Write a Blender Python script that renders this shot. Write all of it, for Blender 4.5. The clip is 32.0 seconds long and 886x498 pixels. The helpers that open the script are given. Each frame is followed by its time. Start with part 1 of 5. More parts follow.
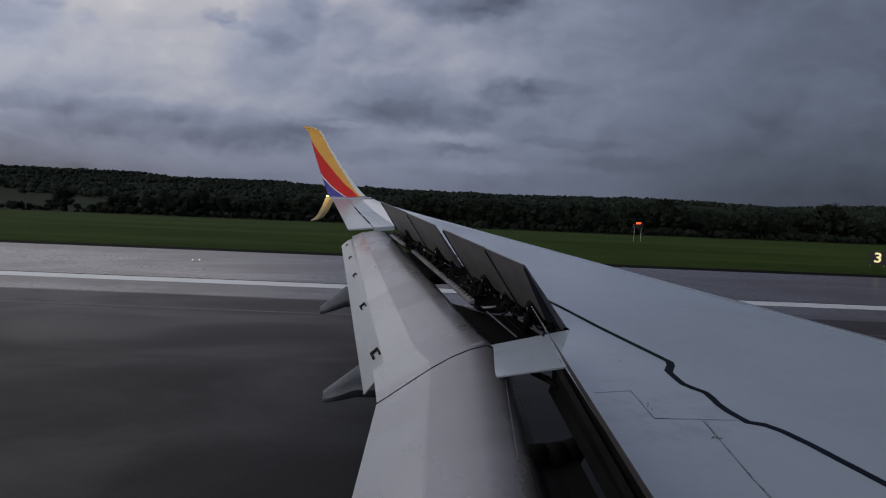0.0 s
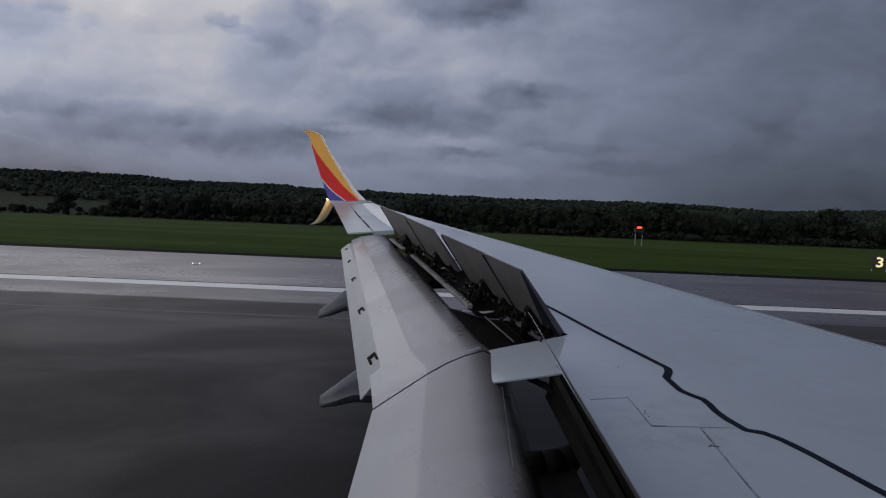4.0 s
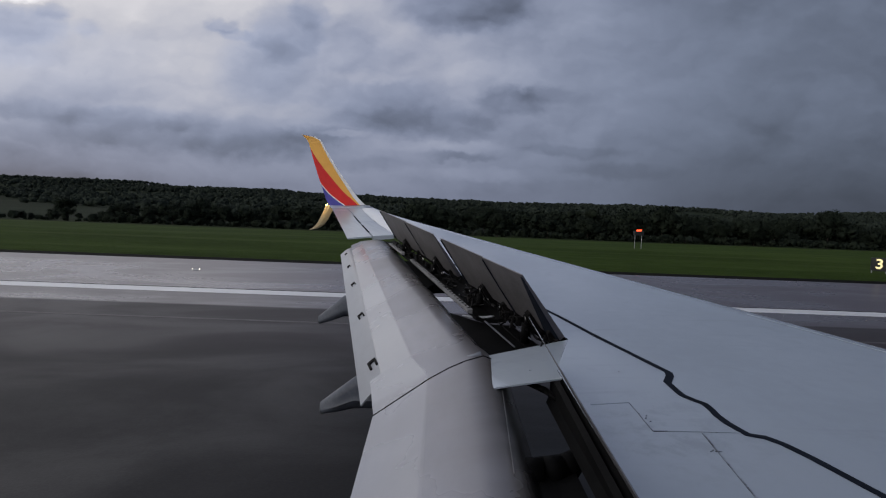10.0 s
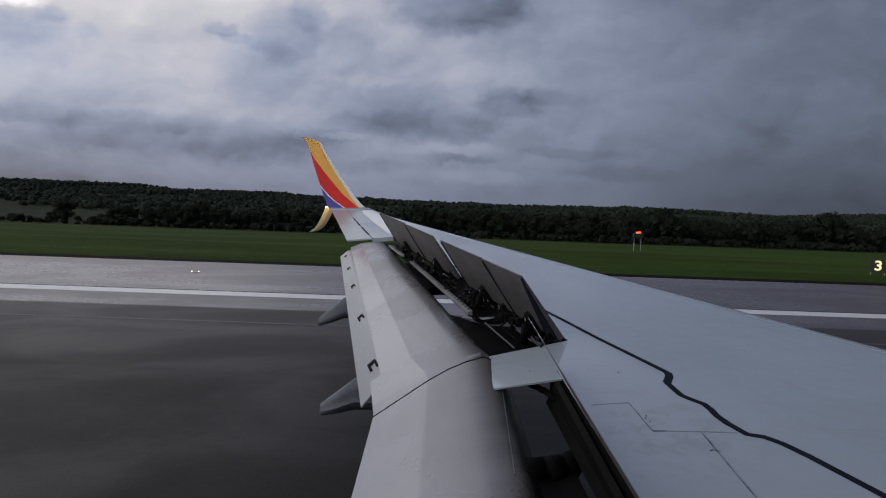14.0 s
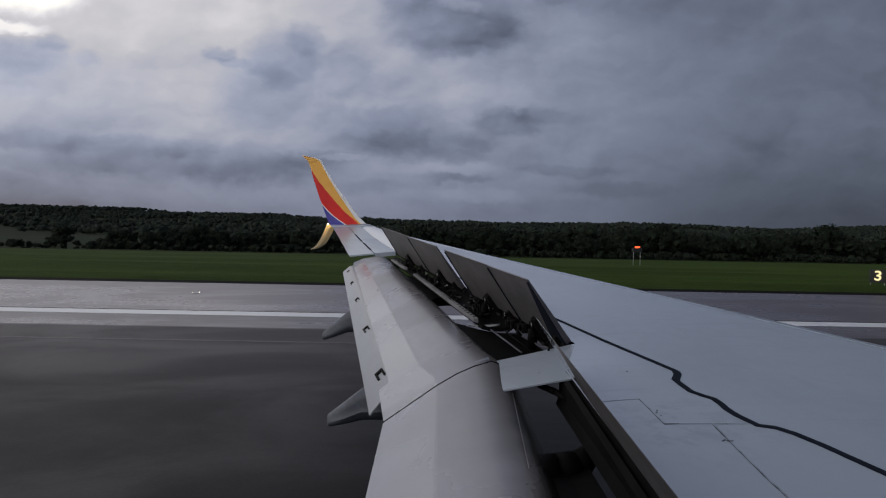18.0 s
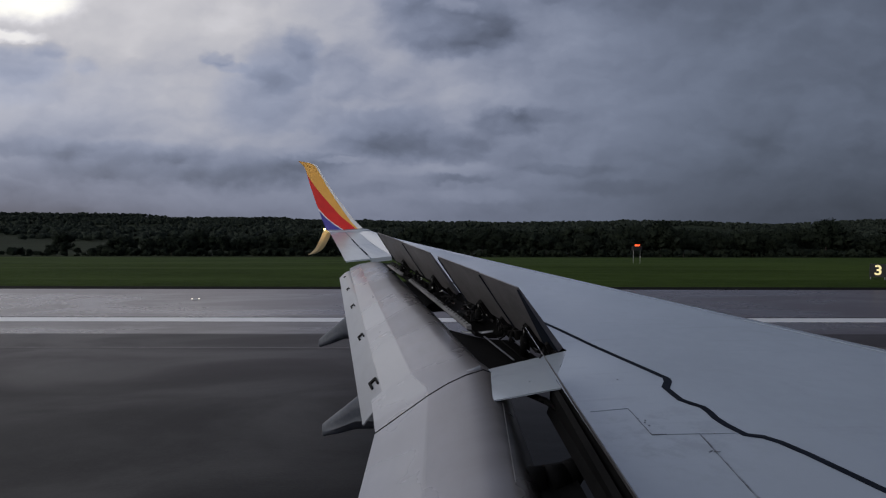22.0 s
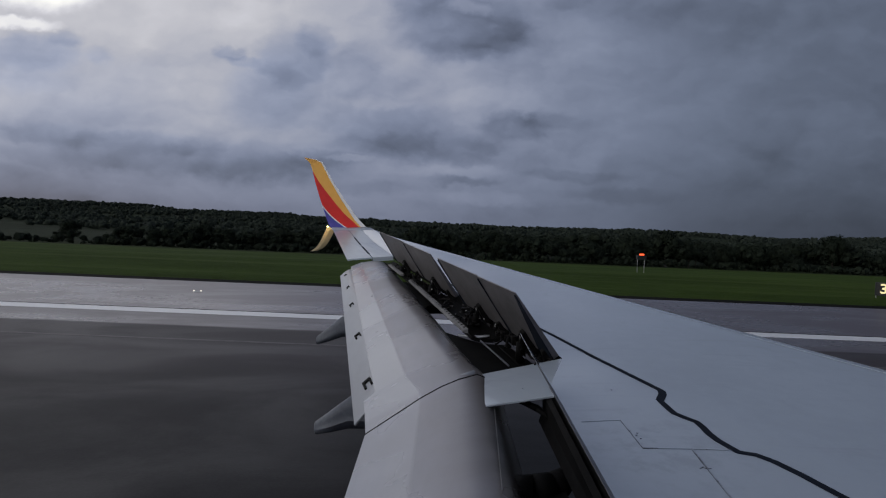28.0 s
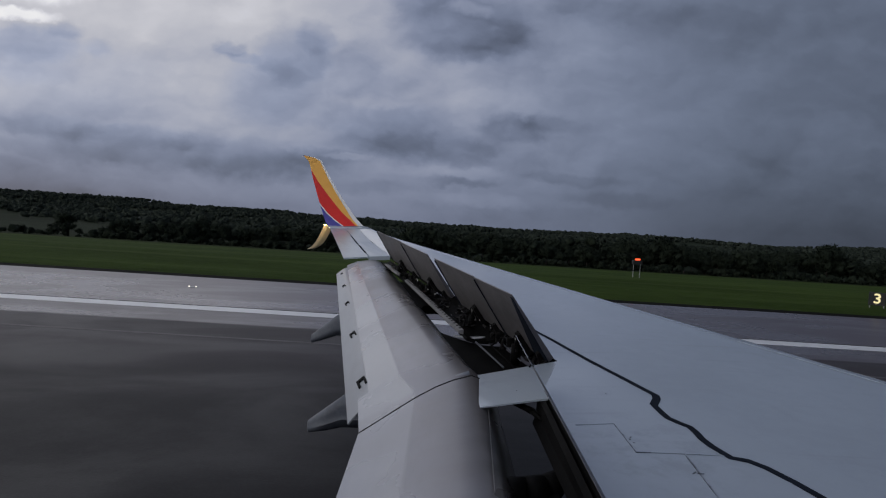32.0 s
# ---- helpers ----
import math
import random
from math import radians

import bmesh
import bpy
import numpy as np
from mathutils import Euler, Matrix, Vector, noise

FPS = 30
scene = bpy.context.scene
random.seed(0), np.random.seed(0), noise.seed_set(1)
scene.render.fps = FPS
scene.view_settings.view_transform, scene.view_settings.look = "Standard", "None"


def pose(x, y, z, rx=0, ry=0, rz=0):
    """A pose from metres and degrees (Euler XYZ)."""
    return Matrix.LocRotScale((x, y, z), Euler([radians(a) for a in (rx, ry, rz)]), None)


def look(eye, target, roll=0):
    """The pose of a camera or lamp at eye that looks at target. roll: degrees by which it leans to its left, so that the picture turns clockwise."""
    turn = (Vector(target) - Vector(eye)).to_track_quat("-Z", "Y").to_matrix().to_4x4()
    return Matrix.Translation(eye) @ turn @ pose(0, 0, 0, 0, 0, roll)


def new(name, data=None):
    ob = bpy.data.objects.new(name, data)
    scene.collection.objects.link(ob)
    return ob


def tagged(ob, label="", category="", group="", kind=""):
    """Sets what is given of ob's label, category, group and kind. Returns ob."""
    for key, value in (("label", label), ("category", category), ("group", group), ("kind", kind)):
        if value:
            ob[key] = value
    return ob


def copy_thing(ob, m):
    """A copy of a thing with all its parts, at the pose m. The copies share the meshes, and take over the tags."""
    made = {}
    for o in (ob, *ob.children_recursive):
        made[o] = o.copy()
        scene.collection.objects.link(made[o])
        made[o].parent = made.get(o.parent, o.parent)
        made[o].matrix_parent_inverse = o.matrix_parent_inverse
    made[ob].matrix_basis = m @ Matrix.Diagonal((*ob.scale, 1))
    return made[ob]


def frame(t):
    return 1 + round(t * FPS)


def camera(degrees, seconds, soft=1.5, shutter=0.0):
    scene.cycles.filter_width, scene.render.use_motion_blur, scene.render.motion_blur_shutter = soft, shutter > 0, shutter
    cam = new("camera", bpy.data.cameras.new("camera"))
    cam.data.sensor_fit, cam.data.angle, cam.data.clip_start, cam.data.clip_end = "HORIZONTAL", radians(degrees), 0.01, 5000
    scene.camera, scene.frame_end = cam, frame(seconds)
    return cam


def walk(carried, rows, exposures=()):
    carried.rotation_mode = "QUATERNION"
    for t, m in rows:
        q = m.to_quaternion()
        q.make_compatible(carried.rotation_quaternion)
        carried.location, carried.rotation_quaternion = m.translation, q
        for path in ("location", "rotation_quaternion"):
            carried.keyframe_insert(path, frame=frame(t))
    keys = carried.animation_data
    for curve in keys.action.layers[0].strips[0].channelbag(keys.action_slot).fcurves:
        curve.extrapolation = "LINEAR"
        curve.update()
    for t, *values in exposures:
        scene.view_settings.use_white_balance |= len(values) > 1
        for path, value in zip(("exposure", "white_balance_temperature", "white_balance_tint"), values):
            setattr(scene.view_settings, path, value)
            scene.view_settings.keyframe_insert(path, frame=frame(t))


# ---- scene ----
cam = camera(80.0, 32.0, soft=1.15)

# seconds, eye, target, roll: the hand-held camera behind the cabin window
PATH = [
    (0.0, (-0.092, 0.015, 3.827), (-0.044, 9.965, 2.832), 2.35),
    (0.5, (-0.101, 0.031, 3.806), (-0.030, 9.981, 2.812), 2.99),
    (1.0, (-0.068, 0.026, 3.833), (-0.059, 9.982, 2.894), 1.96),
    (1.5, (-0.071, 0.029, 3.835), (-0.063, 9.989, 2.941), 1.89),
    (2.0, (-0.059, 0.041, 3.830), (-0.078, 10.004, 2.963), 1.88),
    (2.5, (-0.066, 0.047, 3.833), (-0.072, 10.011, 2.991), 2.19),
    (3.0, (-0.053, 0.051, 3.831), (-0.062, 10.015, 2.975), 2.25),
    (3.5, (-0.057, 0.041, 3.835), (-0.048, 9.996, 2.897), 2.33),
    (5.5, (-0.059, 0.039, 3.822), (-0.030, 10.002, 2.969), 2.64),
    (6.0, (-0.037, 0.050, 3.835), (-0.037, 10.008, 2.924), 2.08),
    (6.5, (-0.072, 0.035, 3.823), (-0.017, 9.990, 2.871), 2.65),
    (7.0, (-0.065, 0.036, 3.824), (-0.022, 9.987, 2.837), 2.56),
    (7.5, (-0.058, 0.034, 3.843), (-0.038, 9.983, 2.834), 2.13),
    (8.0, (-0.061, 0.037, 3.837), (-0.035, 9.988, 2.851), 2.21),
    (8.5, (-0.053, 0.049, 3.834), (-0.049, 10.004, 2.886), 2.23),
    (9.0, (-0.056, 0.043, 3.832), (-0.042, 10.005, 2.968), 2.35),
    (9.5, (-0.071, 0.043, 3.843), (-0.031, 10.009, 3.025), 2.35),
    (10.0, (-0.058, 0.046, 3.841), (-0.032, 10.010, 2.993), 2.11),
    (10.5, (-0.063, 0.041, 3.835), (-0.026, 10.004, 2.977), 2.12),
    (11.0, (-0.110, 0.025, 3.815), (-0.001, 9.989, 2.965), 3.17),
    (11.5, (-0.058, 0.045, 3.844), (-0.030, 10.006, 2.967), 1.95),
    (12.0, (-0.066, 0.040, 3.856), (-0.034, 9.998, 2.940), 1.76),
    (12.5, (-0.067, 0.040, 3.837), (-0.030, 10.001, 2.954), 2.01),
    (13.0, (-0.059, 0.038, 3.831), (-0.040, 10.001, 2.974), 2.28),
    (13.5, (-0.061, 0.028, 3.836), (-0.025, 9.993, 2.997), 2.08),
    (14.0, (-0.063, 0.030, 3.834), (-0.027, 9.998, 3.031), 2.04),
    (14.5, (-0.066, 0.025, 3.837), (-0.027, 9.994, 3.056), 2.08),
    (16.5, (-0.051, 0.033, 3.816), (-0.013, 10.005, 3.074), 1.40),
    (17.0, (-0.062, 0.013, 3.816), (-0.011, 9.991, 3.141), 1.24),
    (17.5, (-0.112, -0.015, 3.785), (-0.022, 9.969, 3.216), 1.43),
    (18.0, (-0.122, -0.035, 3.727), (-0.078, 9.955, 3.280), 1.09),
    (18.5, (-0.127, -0.035, 3.738), (-0.116, 9.955, 3.290), 0.74),
    (19.0, (-0.095, -0.031, 3.753), (-0.154, 9.960, 3.336), 0.43),
    (19.5, (-0.070, -0.013, 3.762), (-0.156, 9.978, 3.338), 0.41),
    (20.0, (-0.053, -0.013, 3.779), (-0.171, 9.977, 3.343), 0.50),
    (20.5, (-0.038, -0.005, 3.789), (-0.144, 9.984, 3.340), 0.53),
    (21.0, (-0.035, -0.017, 3.789), (-0.087, 9.974, 3.361), 0.36),
    (21.5, (-0.028, -0.019, 3.782), (-0.022, 9.972, 3.352), 0.22),
    (22.0, (-0.031, -0.019, 3.794), (0.003, 9.972, 3.364), 0.11),
    (22.5, (-0.027, -0.018, 3.795), (0.018, 9.972, 3.353), 0.04),
    (23.0, (-0.000, -0.000, 3.800), (0.000, 9.989, 3.340), 0.00),
    (23.5, (-0.004, 0.000, 3.802), (-0.020, 9.990, 3.348), 0.25),
    (24.0, (-0.008, -0.000, 3.805), (-0.028, 9.990, 3.363), 0.41),
    (24.5, (0.006, 0.007, 3.800), (-0.056, 9.998, 3.378), 0.60),
    (25.0, (0.006, 0.003, 3.803), (-0.058, 9.993, 3.368), 0.87),
    (25.5, (0.011, 0.008, 3.796), (-0.045, 9.999, 3.373), 1.13),
    (27.5, (0.015, 0.013, 3.796), (-0.051, 10.005, 3.389), 2.07),
    (28.0, (0.017, 0.014, 3.798), (-0.029, 10.006, 3.397), 2.30),
    (28.5, (0.024, 0.020, 3.795), (-0.016, 10.012, 3.399), 2.46),
    (29.0, (0.025, 0.019, 3.800), (-0.002, 10.010, 3.379), 2.66),
    (29.5, (0.024, 0.023, 3.793), (0.024, 10.014, 3.373), 2.84),
    (30.0, (0.019, 0.013, 3.794), (0.047, 10.005, 3.397), 2.86),
    (30.5, (0.022, 0.016, 3.786), (0.038, 10.007, 3.373), 3.11),
    (31.0, (0.004, -0.001, 3.792), (0.024, 9.992, 3.405), 3.17),
    (31.5, (0.020, 0.022, 3.795), (0.025, 10.014, 3.385), 3.45),
    (32.0, (0.012, 0.016, 3.794), (0.029, 10.008, 3.411), 3.52),
]
# the clip's camera opens up a little before touchdown
walk(cam, [(t, look(e, g, r)) for t, e, g, r in PATH], [
    (0.0, 0.20, 6530, 9), (3.0, 0.24, 6530, 9), (6.0, 0.40, 6530, 9), (9.0, 0.48, 6530, 9), (14.0, 0.48, 6590, 9),
    (17.0, 0.44, 6620, 9), (18.5, 0.34, 6640, 9), (21.0, 0.27, 6560, 9), (26.0, 0.25, 6520, 9), (28.0, 0.24, 6400, 9), (32.0, 0.24, 6370, 9)])


# ---------------------------------------------------------------- node helpers
class Graph:
    """Short-hand for shader nodes."""

    def __init__(self, tree):
        self.tree = tree
        tree.nodes.clear()

    def node(self, kind, ins=(), op=None):
        n = self.tree.nodes.new(kind)
        if op:
            n.operation = op
        for key, v in (ins.items() if isinstance(ins, dict) else enumerate(ins)):
            if isinstance(v, bpy.types.NodeSocket):
                self.tree.links.new(v, n.inputs[key])
            elif v is not None:
                n.inputs[key].default_value = v
        return n

    def math(self, op, a, b=0.0, c=0.0):
        return self.node("ShaderNodeMath", (a, b, c), op).outputs[0]

    def vec(self, op, a, b=(0, 0, 0)):
        n = self.node("ShaderNodeVectorMath", (a, b), op)
        return n.outputs["Value"] if op in ("LENGTH", "DOT_PRODUCT", "DISTANCE") else n.outputs["Vector"]

    def noise(self, at, scale, detail=4.0, rough=0.55, warp=0.0):
        return self.node("ShaderNodeTexNoise", {"Vector": at, "Scale": scale, "Detail": detail, "Roughness": rough, "Distortion": warp})

    def ramp(self, x, a, b, lo=0.0, hi=1.0, smooth=True):
        n = self.node("ShaderNodeMapRange", {0: x, 1: a, 2: b, 3: lo, 4: hi})
        n.interpolation_type = "SMOOTHSTEP" if smooth else "LINEAR"
        return n.outputs[0]

    def mix(self, f, a, b, blend="MIX"):
        n = self.node("ShaderNodeMix")
        n.data_type, n.blend_type = "RGBA", blend
        for i, v in ((0, f), (6, a), (7, b)):
            if isinstance(v, bpy.types.NodeSocket):
                self.tree.links.new(v, n.inputs[i])
            else:
                n.inputs[i].default_value = v
        return n.outputs[2]

    def scale(self, at, s):
        return self.node("ShaderNodeMapping", {"Vector": at, "Scale": s}).outputs[0]


def rgb(r, g, b):
    return (r, g, b, 1.0)


# ---------------------------------------------------------------- sky: broken storm cloud at dusk
SUN_AZ, SUN_EL = -42.0, 24.0      # the brightest break in the cloud, degrees to the right of +y and above the horizon

world = bpy.data.worlds.new("world")
scene.world = world
world.use_nodes = True
g = Graph(world.node_tree)
way = g.node("ShaderNodeTexCoord").outputs["Generated"]
sep = g.node("ShaderNodeSeparateXYZ", (way,))
dx, dy, dz = sep.outputs[0], sep.outputs[1], sep.outputs[2]
# the view's own coordinates, in degrees at its middle: across and up
ahead = g.math("MAXIMUM", dy, 0.2)
az = g.math("MULTIPLY", g.math("DIVIDE", dx, ahead), 57.29578)
el = g.math("MULTIPLY", g.math("DIVIDE", dz, ahead), 57.29578)
plain = g.node("ShaderNodeCombineXYZ", (az, el, 0.0)).outputs[0]


def bend(at, across, up, reach_a, reach_e, detail):
    n = g.noise(g.scale(plain, (across, up, 1)), 1.0, detail, 0.62).outputs["Color"]
    return g.vec("ADD", at, g.vec("MULTIPLY", g.vec("SUBTRACT", n, (0.5, 0.5, 0.5)), (reach_a, reach_e, 0)))


bent = bend(bend(plain, 0.13, 0.20, 3.4, 2.3, 3.0), 0.50, 0.7, 1.7, 1.15, 3.5)

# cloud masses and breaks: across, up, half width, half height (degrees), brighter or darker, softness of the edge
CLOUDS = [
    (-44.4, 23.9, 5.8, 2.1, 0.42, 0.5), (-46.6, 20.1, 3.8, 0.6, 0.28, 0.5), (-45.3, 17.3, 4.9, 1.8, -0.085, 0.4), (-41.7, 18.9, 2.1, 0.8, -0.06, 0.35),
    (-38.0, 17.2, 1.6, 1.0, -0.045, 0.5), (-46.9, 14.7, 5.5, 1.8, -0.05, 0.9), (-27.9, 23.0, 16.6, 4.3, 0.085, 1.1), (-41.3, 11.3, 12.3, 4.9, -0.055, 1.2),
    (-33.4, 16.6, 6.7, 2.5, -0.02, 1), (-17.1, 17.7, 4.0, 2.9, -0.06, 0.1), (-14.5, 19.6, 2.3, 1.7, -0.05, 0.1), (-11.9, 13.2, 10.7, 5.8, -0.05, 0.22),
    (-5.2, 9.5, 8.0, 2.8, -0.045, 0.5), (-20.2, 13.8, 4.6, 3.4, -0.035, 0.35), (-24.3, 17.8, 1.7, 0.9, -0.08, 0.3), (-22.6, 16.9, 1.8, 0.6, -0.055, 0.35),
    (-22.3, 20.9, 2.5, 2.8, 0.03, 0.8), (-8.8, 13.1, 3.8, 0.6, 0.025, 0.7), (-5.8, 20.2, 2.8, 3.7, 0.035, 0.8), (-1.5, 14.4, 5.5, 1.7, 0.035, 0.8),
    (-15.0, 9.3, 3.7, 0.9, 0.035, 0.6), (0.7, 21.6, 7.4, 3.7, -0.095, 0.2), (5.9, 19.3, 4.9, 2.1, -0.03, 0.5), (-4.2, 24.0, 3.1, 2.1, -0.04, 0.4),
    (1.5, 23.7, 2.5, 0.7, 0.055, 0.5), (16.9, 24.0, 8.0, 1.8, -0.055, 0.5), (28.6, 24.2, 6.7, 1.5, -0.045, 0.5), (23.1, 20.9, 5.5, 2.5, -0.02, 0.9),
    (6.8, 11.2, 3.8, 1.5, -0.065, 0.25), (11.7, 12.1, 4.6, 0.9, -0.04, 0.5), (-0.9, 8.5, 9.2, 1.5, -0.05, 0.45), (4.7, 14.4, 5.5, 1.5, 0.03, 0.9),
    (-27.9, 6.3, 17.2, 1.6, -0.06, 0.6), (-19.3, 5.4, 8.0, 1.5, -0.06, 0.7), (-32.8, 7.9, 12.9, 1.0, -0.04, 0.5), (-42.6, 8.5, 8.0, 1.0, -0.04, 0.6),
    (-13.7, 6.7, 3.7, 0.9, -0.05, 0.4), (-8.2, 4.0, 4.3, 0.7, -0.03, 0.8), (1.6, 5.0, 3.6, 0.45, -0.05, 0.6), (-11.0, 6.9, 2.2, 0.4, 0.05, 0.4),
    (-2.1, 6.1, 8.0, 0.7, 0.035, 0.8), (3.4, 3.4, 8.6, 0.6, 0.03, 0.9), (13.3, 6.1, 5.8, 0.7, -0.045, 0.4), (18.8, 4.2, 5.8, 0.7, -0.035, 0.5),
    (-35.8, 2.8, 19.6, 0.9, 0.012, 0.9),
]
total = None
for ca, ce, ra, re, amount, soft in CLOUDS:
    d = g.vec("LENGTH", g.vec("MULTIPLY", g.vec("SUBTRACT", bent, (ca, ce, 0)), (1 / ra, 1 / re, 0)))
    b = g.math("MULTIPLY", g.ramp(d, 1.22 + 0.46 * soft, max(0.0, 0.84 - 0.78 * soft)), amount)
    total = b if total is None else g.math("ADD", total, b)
puff = g.noise(g.scale(bent, (0.085, 0.15, 1)), 1.0, 7.0, 0.53, 0.3).outputs["Fac"]


def heap(at, across, up, detail):
    return g.noise(g.scale(at, (across, up, 1)), 1.0, detail, 0.56, 0.25).outputs["Fac"]


# heaped cloud lit from the upper left: thick where the noise is high, brighter on the side of the break
billow = g.math("SUBTRACT", heap(bent, 0.075, 0.12, 3.5), heap(g.vec("ADD", bent, (-1.3, 1.3, 0.0)), 0.075, 0.12, 2.0))
curl = g.math("SUBTRACT", heap(bent, 0.22, 0.34, 4.0), heap(g.vec("ADD", bent, (-0.5, 0.5, 0.0)), 0.22, 0.34, 2.0))
lit = g.math("MULTIPLY", g.math("ADD", g.math("MULTIPLY", billow, 0.26), g.math("MULTIPLY", curl, 0.07)), g.ramp(el, 2.0, 9.0, 0.25, 1.0))
wisp = g.noise(g.scale(bent, (0.3, 0.48, 1)), 1.0, 6.0, 0.6, 0.2).outputs["Fac"]
broken = g.math("ADD", lit, g.math("MULTIPLY", g.math("SUBTRACT", puff, 0.5), 0.12))
broken = g.math("ADD", broken, g.math("MULTIPLY", g.math("SUBTRACT", wisp, 0.5), 0.024))
# thicker rain cloud to the right of the view, thinner towards the hidden sun
side = g.math("ADD", g.ramp(az, -44.0, 46.0, 0.42, 0.115), g.ramp(az, -50.0, -130.0, 0.0, 0.55))
side = g.math("MULTIPLY", side, g.ramp(el, 26.0, 90.0, 1.0, 0.43))
rim = g.math("SUBTRACT", 1.0, g.math("MULTIPLY", g.ramp(el, 14.0, -1.0), g.math("ADD", g.ramp(az, -48.0, 10.0, 0.80, 0.39), g.ramp(az, 14.0, 44.0, 0.0, 0.17))))
calm = g.ramp(az, 2.0, 26.0, 1.0, 0.36)
grey = g.math("ADD", g.math("MULTIPLY", side, rim), g.math("MULTIPLY", g.math("ADD", g.math("MULTIPLY", total, 1.02), broken), calm))
grey = g.math("MAXIMUM", grey, 0.05)
# unseen sky behind the fuselage, brightened to lift the winglet and other faces turned there
grey = g.math("MULTIPLY", grey, g.ramp(dy, 0.1, -0.5, 1.0, 1.9))
tint = g.mix(g.ramp(grey, 0.10, 0.50), rgb(0.85, 0.975, 1.40), rgb(0.995, 0.985, 1.06))
tint = g.mix(g.ramp(az, -6.0, 38.0, 0.0, 0.55), tint, rgb(0.80, 0.985, 1.36))
tint = g.mix(g.ramp(total, 0.0, -0.13, 0.0, 0.5), tint, rgb(0.82, 0.968, 1.39))
tint = g.mix(g.ramp(grey, 0.5, 0.9), tint, rgb(1.02, 1.0, 0.96))
pink = g.math("MULTIPLY", g.ramp(el, 7.0, 1.0), g.ramp(az, -20.0, -48.0))
tint = g.mix(g.math("MULTIPLY", pink, 0.05), tint, rgb(1.12, 0.94, 1.05))
cloud = g.vec("SCALE", tint)
cloud.node.inputs["Scale"].default_value = 1.0
g.tree.links.new(grey, cloud.node.inputs["Scale"])
clear = g.node("ShaderNodeTexSky")
clear.sky_type, clear.sun_disc, clear.sun_elevation, clear.sun_rotation = "NISHITA", False, radians(SUN_EL), radians(SUN_AZ)
bg_cloud = g.node("ShaderNodeBackground", (cloud, 0.97))
bg_clear = g.node("ShaderNodeBackground", (clear.outputs[0], 0.06))
both = g.node("ShaderNodeMixShader", (0.985, bg_clear.outputs[0], bg_cloud.outputs[0]))
g.node("ShaderNodeOutputWorld", (both.outputs[0],))

# the sun behind the cloud: weak and very wide
sun = new("sun", bpy.data.lights.new("sun", "SUN"))
sun.data.energy, sun.data.angle, sun.data.color = 0.14, radians(60), (1.0, 0.95, 0.90)
sd = Vector((math.sin(radians(SUN_AZ)) * math.cos(radians(SUN_EL)), math.cos(radians(SUN_AZ)) * math.cos(radians(SUN_EL)), math.sin(radians(SUN_EL))))
sun.matrix_world = look(sd * 50, (0, 0, 0))


# ---------------------------------------------------------------- materials
def material(name, base, rough=0.5, metal=0.0, shade=None, bump=None, coat=0.0, spec=0.5):
    """A surface. shade(g, at) gives (colour, roughness) sockets or None; bump(g, at) gives (height, strength, distance)."""
    m = bpy.data.materials.new(name)
    m.use_nodes = True
    g = Graph(m.node_tree)
    at = g.node("ShaderNodeTexCoord").outputs["Object"]
    p = g.node("ShaderNodeBsdfPrincipled", {"Base Color": rgb(*base), "Roughness": rough, "Metallic": metal, "Coat Weight": coat, "Specular IOR Level": spec})
    if shade:
        col, ro = shade(g, at)
        if col is not None:
            g.tree.links.new(col, p.inputs["Base Color"])
        if ro is not None:
            g.tree.links.new(ro, p.inputs["Roughness"])
    if bump:
        h, s, d = bump(g, at)
        b = g.node("ShaderNodeBump", {"Height": h, "Strength": s, "Distance": d})
        g.tree.links.new(b.outputs[0], p.inputs["Normal"])
    g.node("ShaderNodeOutputMaterial", (p.outputs[0],))
    return m


def two(g, at, a, b, big, small, stretch=(1, 1, 1), amount=1.0):
    """A mix of two colours by a broad and a fine noise."""
    at = g.scale(at, stretch)
    n = g.math("ADD", g.math("MULTIPLY", g.noise(at, big, 4).outputs[0], 0.6), g.math("MULTIPLY", g.noise(at, small, 5, 0.65).outputs[0], 0.4))
    f = g.ramp(n, 0.36, 0.64)
    return g.mix(g.math("MULTIPLY", f, amount), rgb(*a), rgb(*b)), n


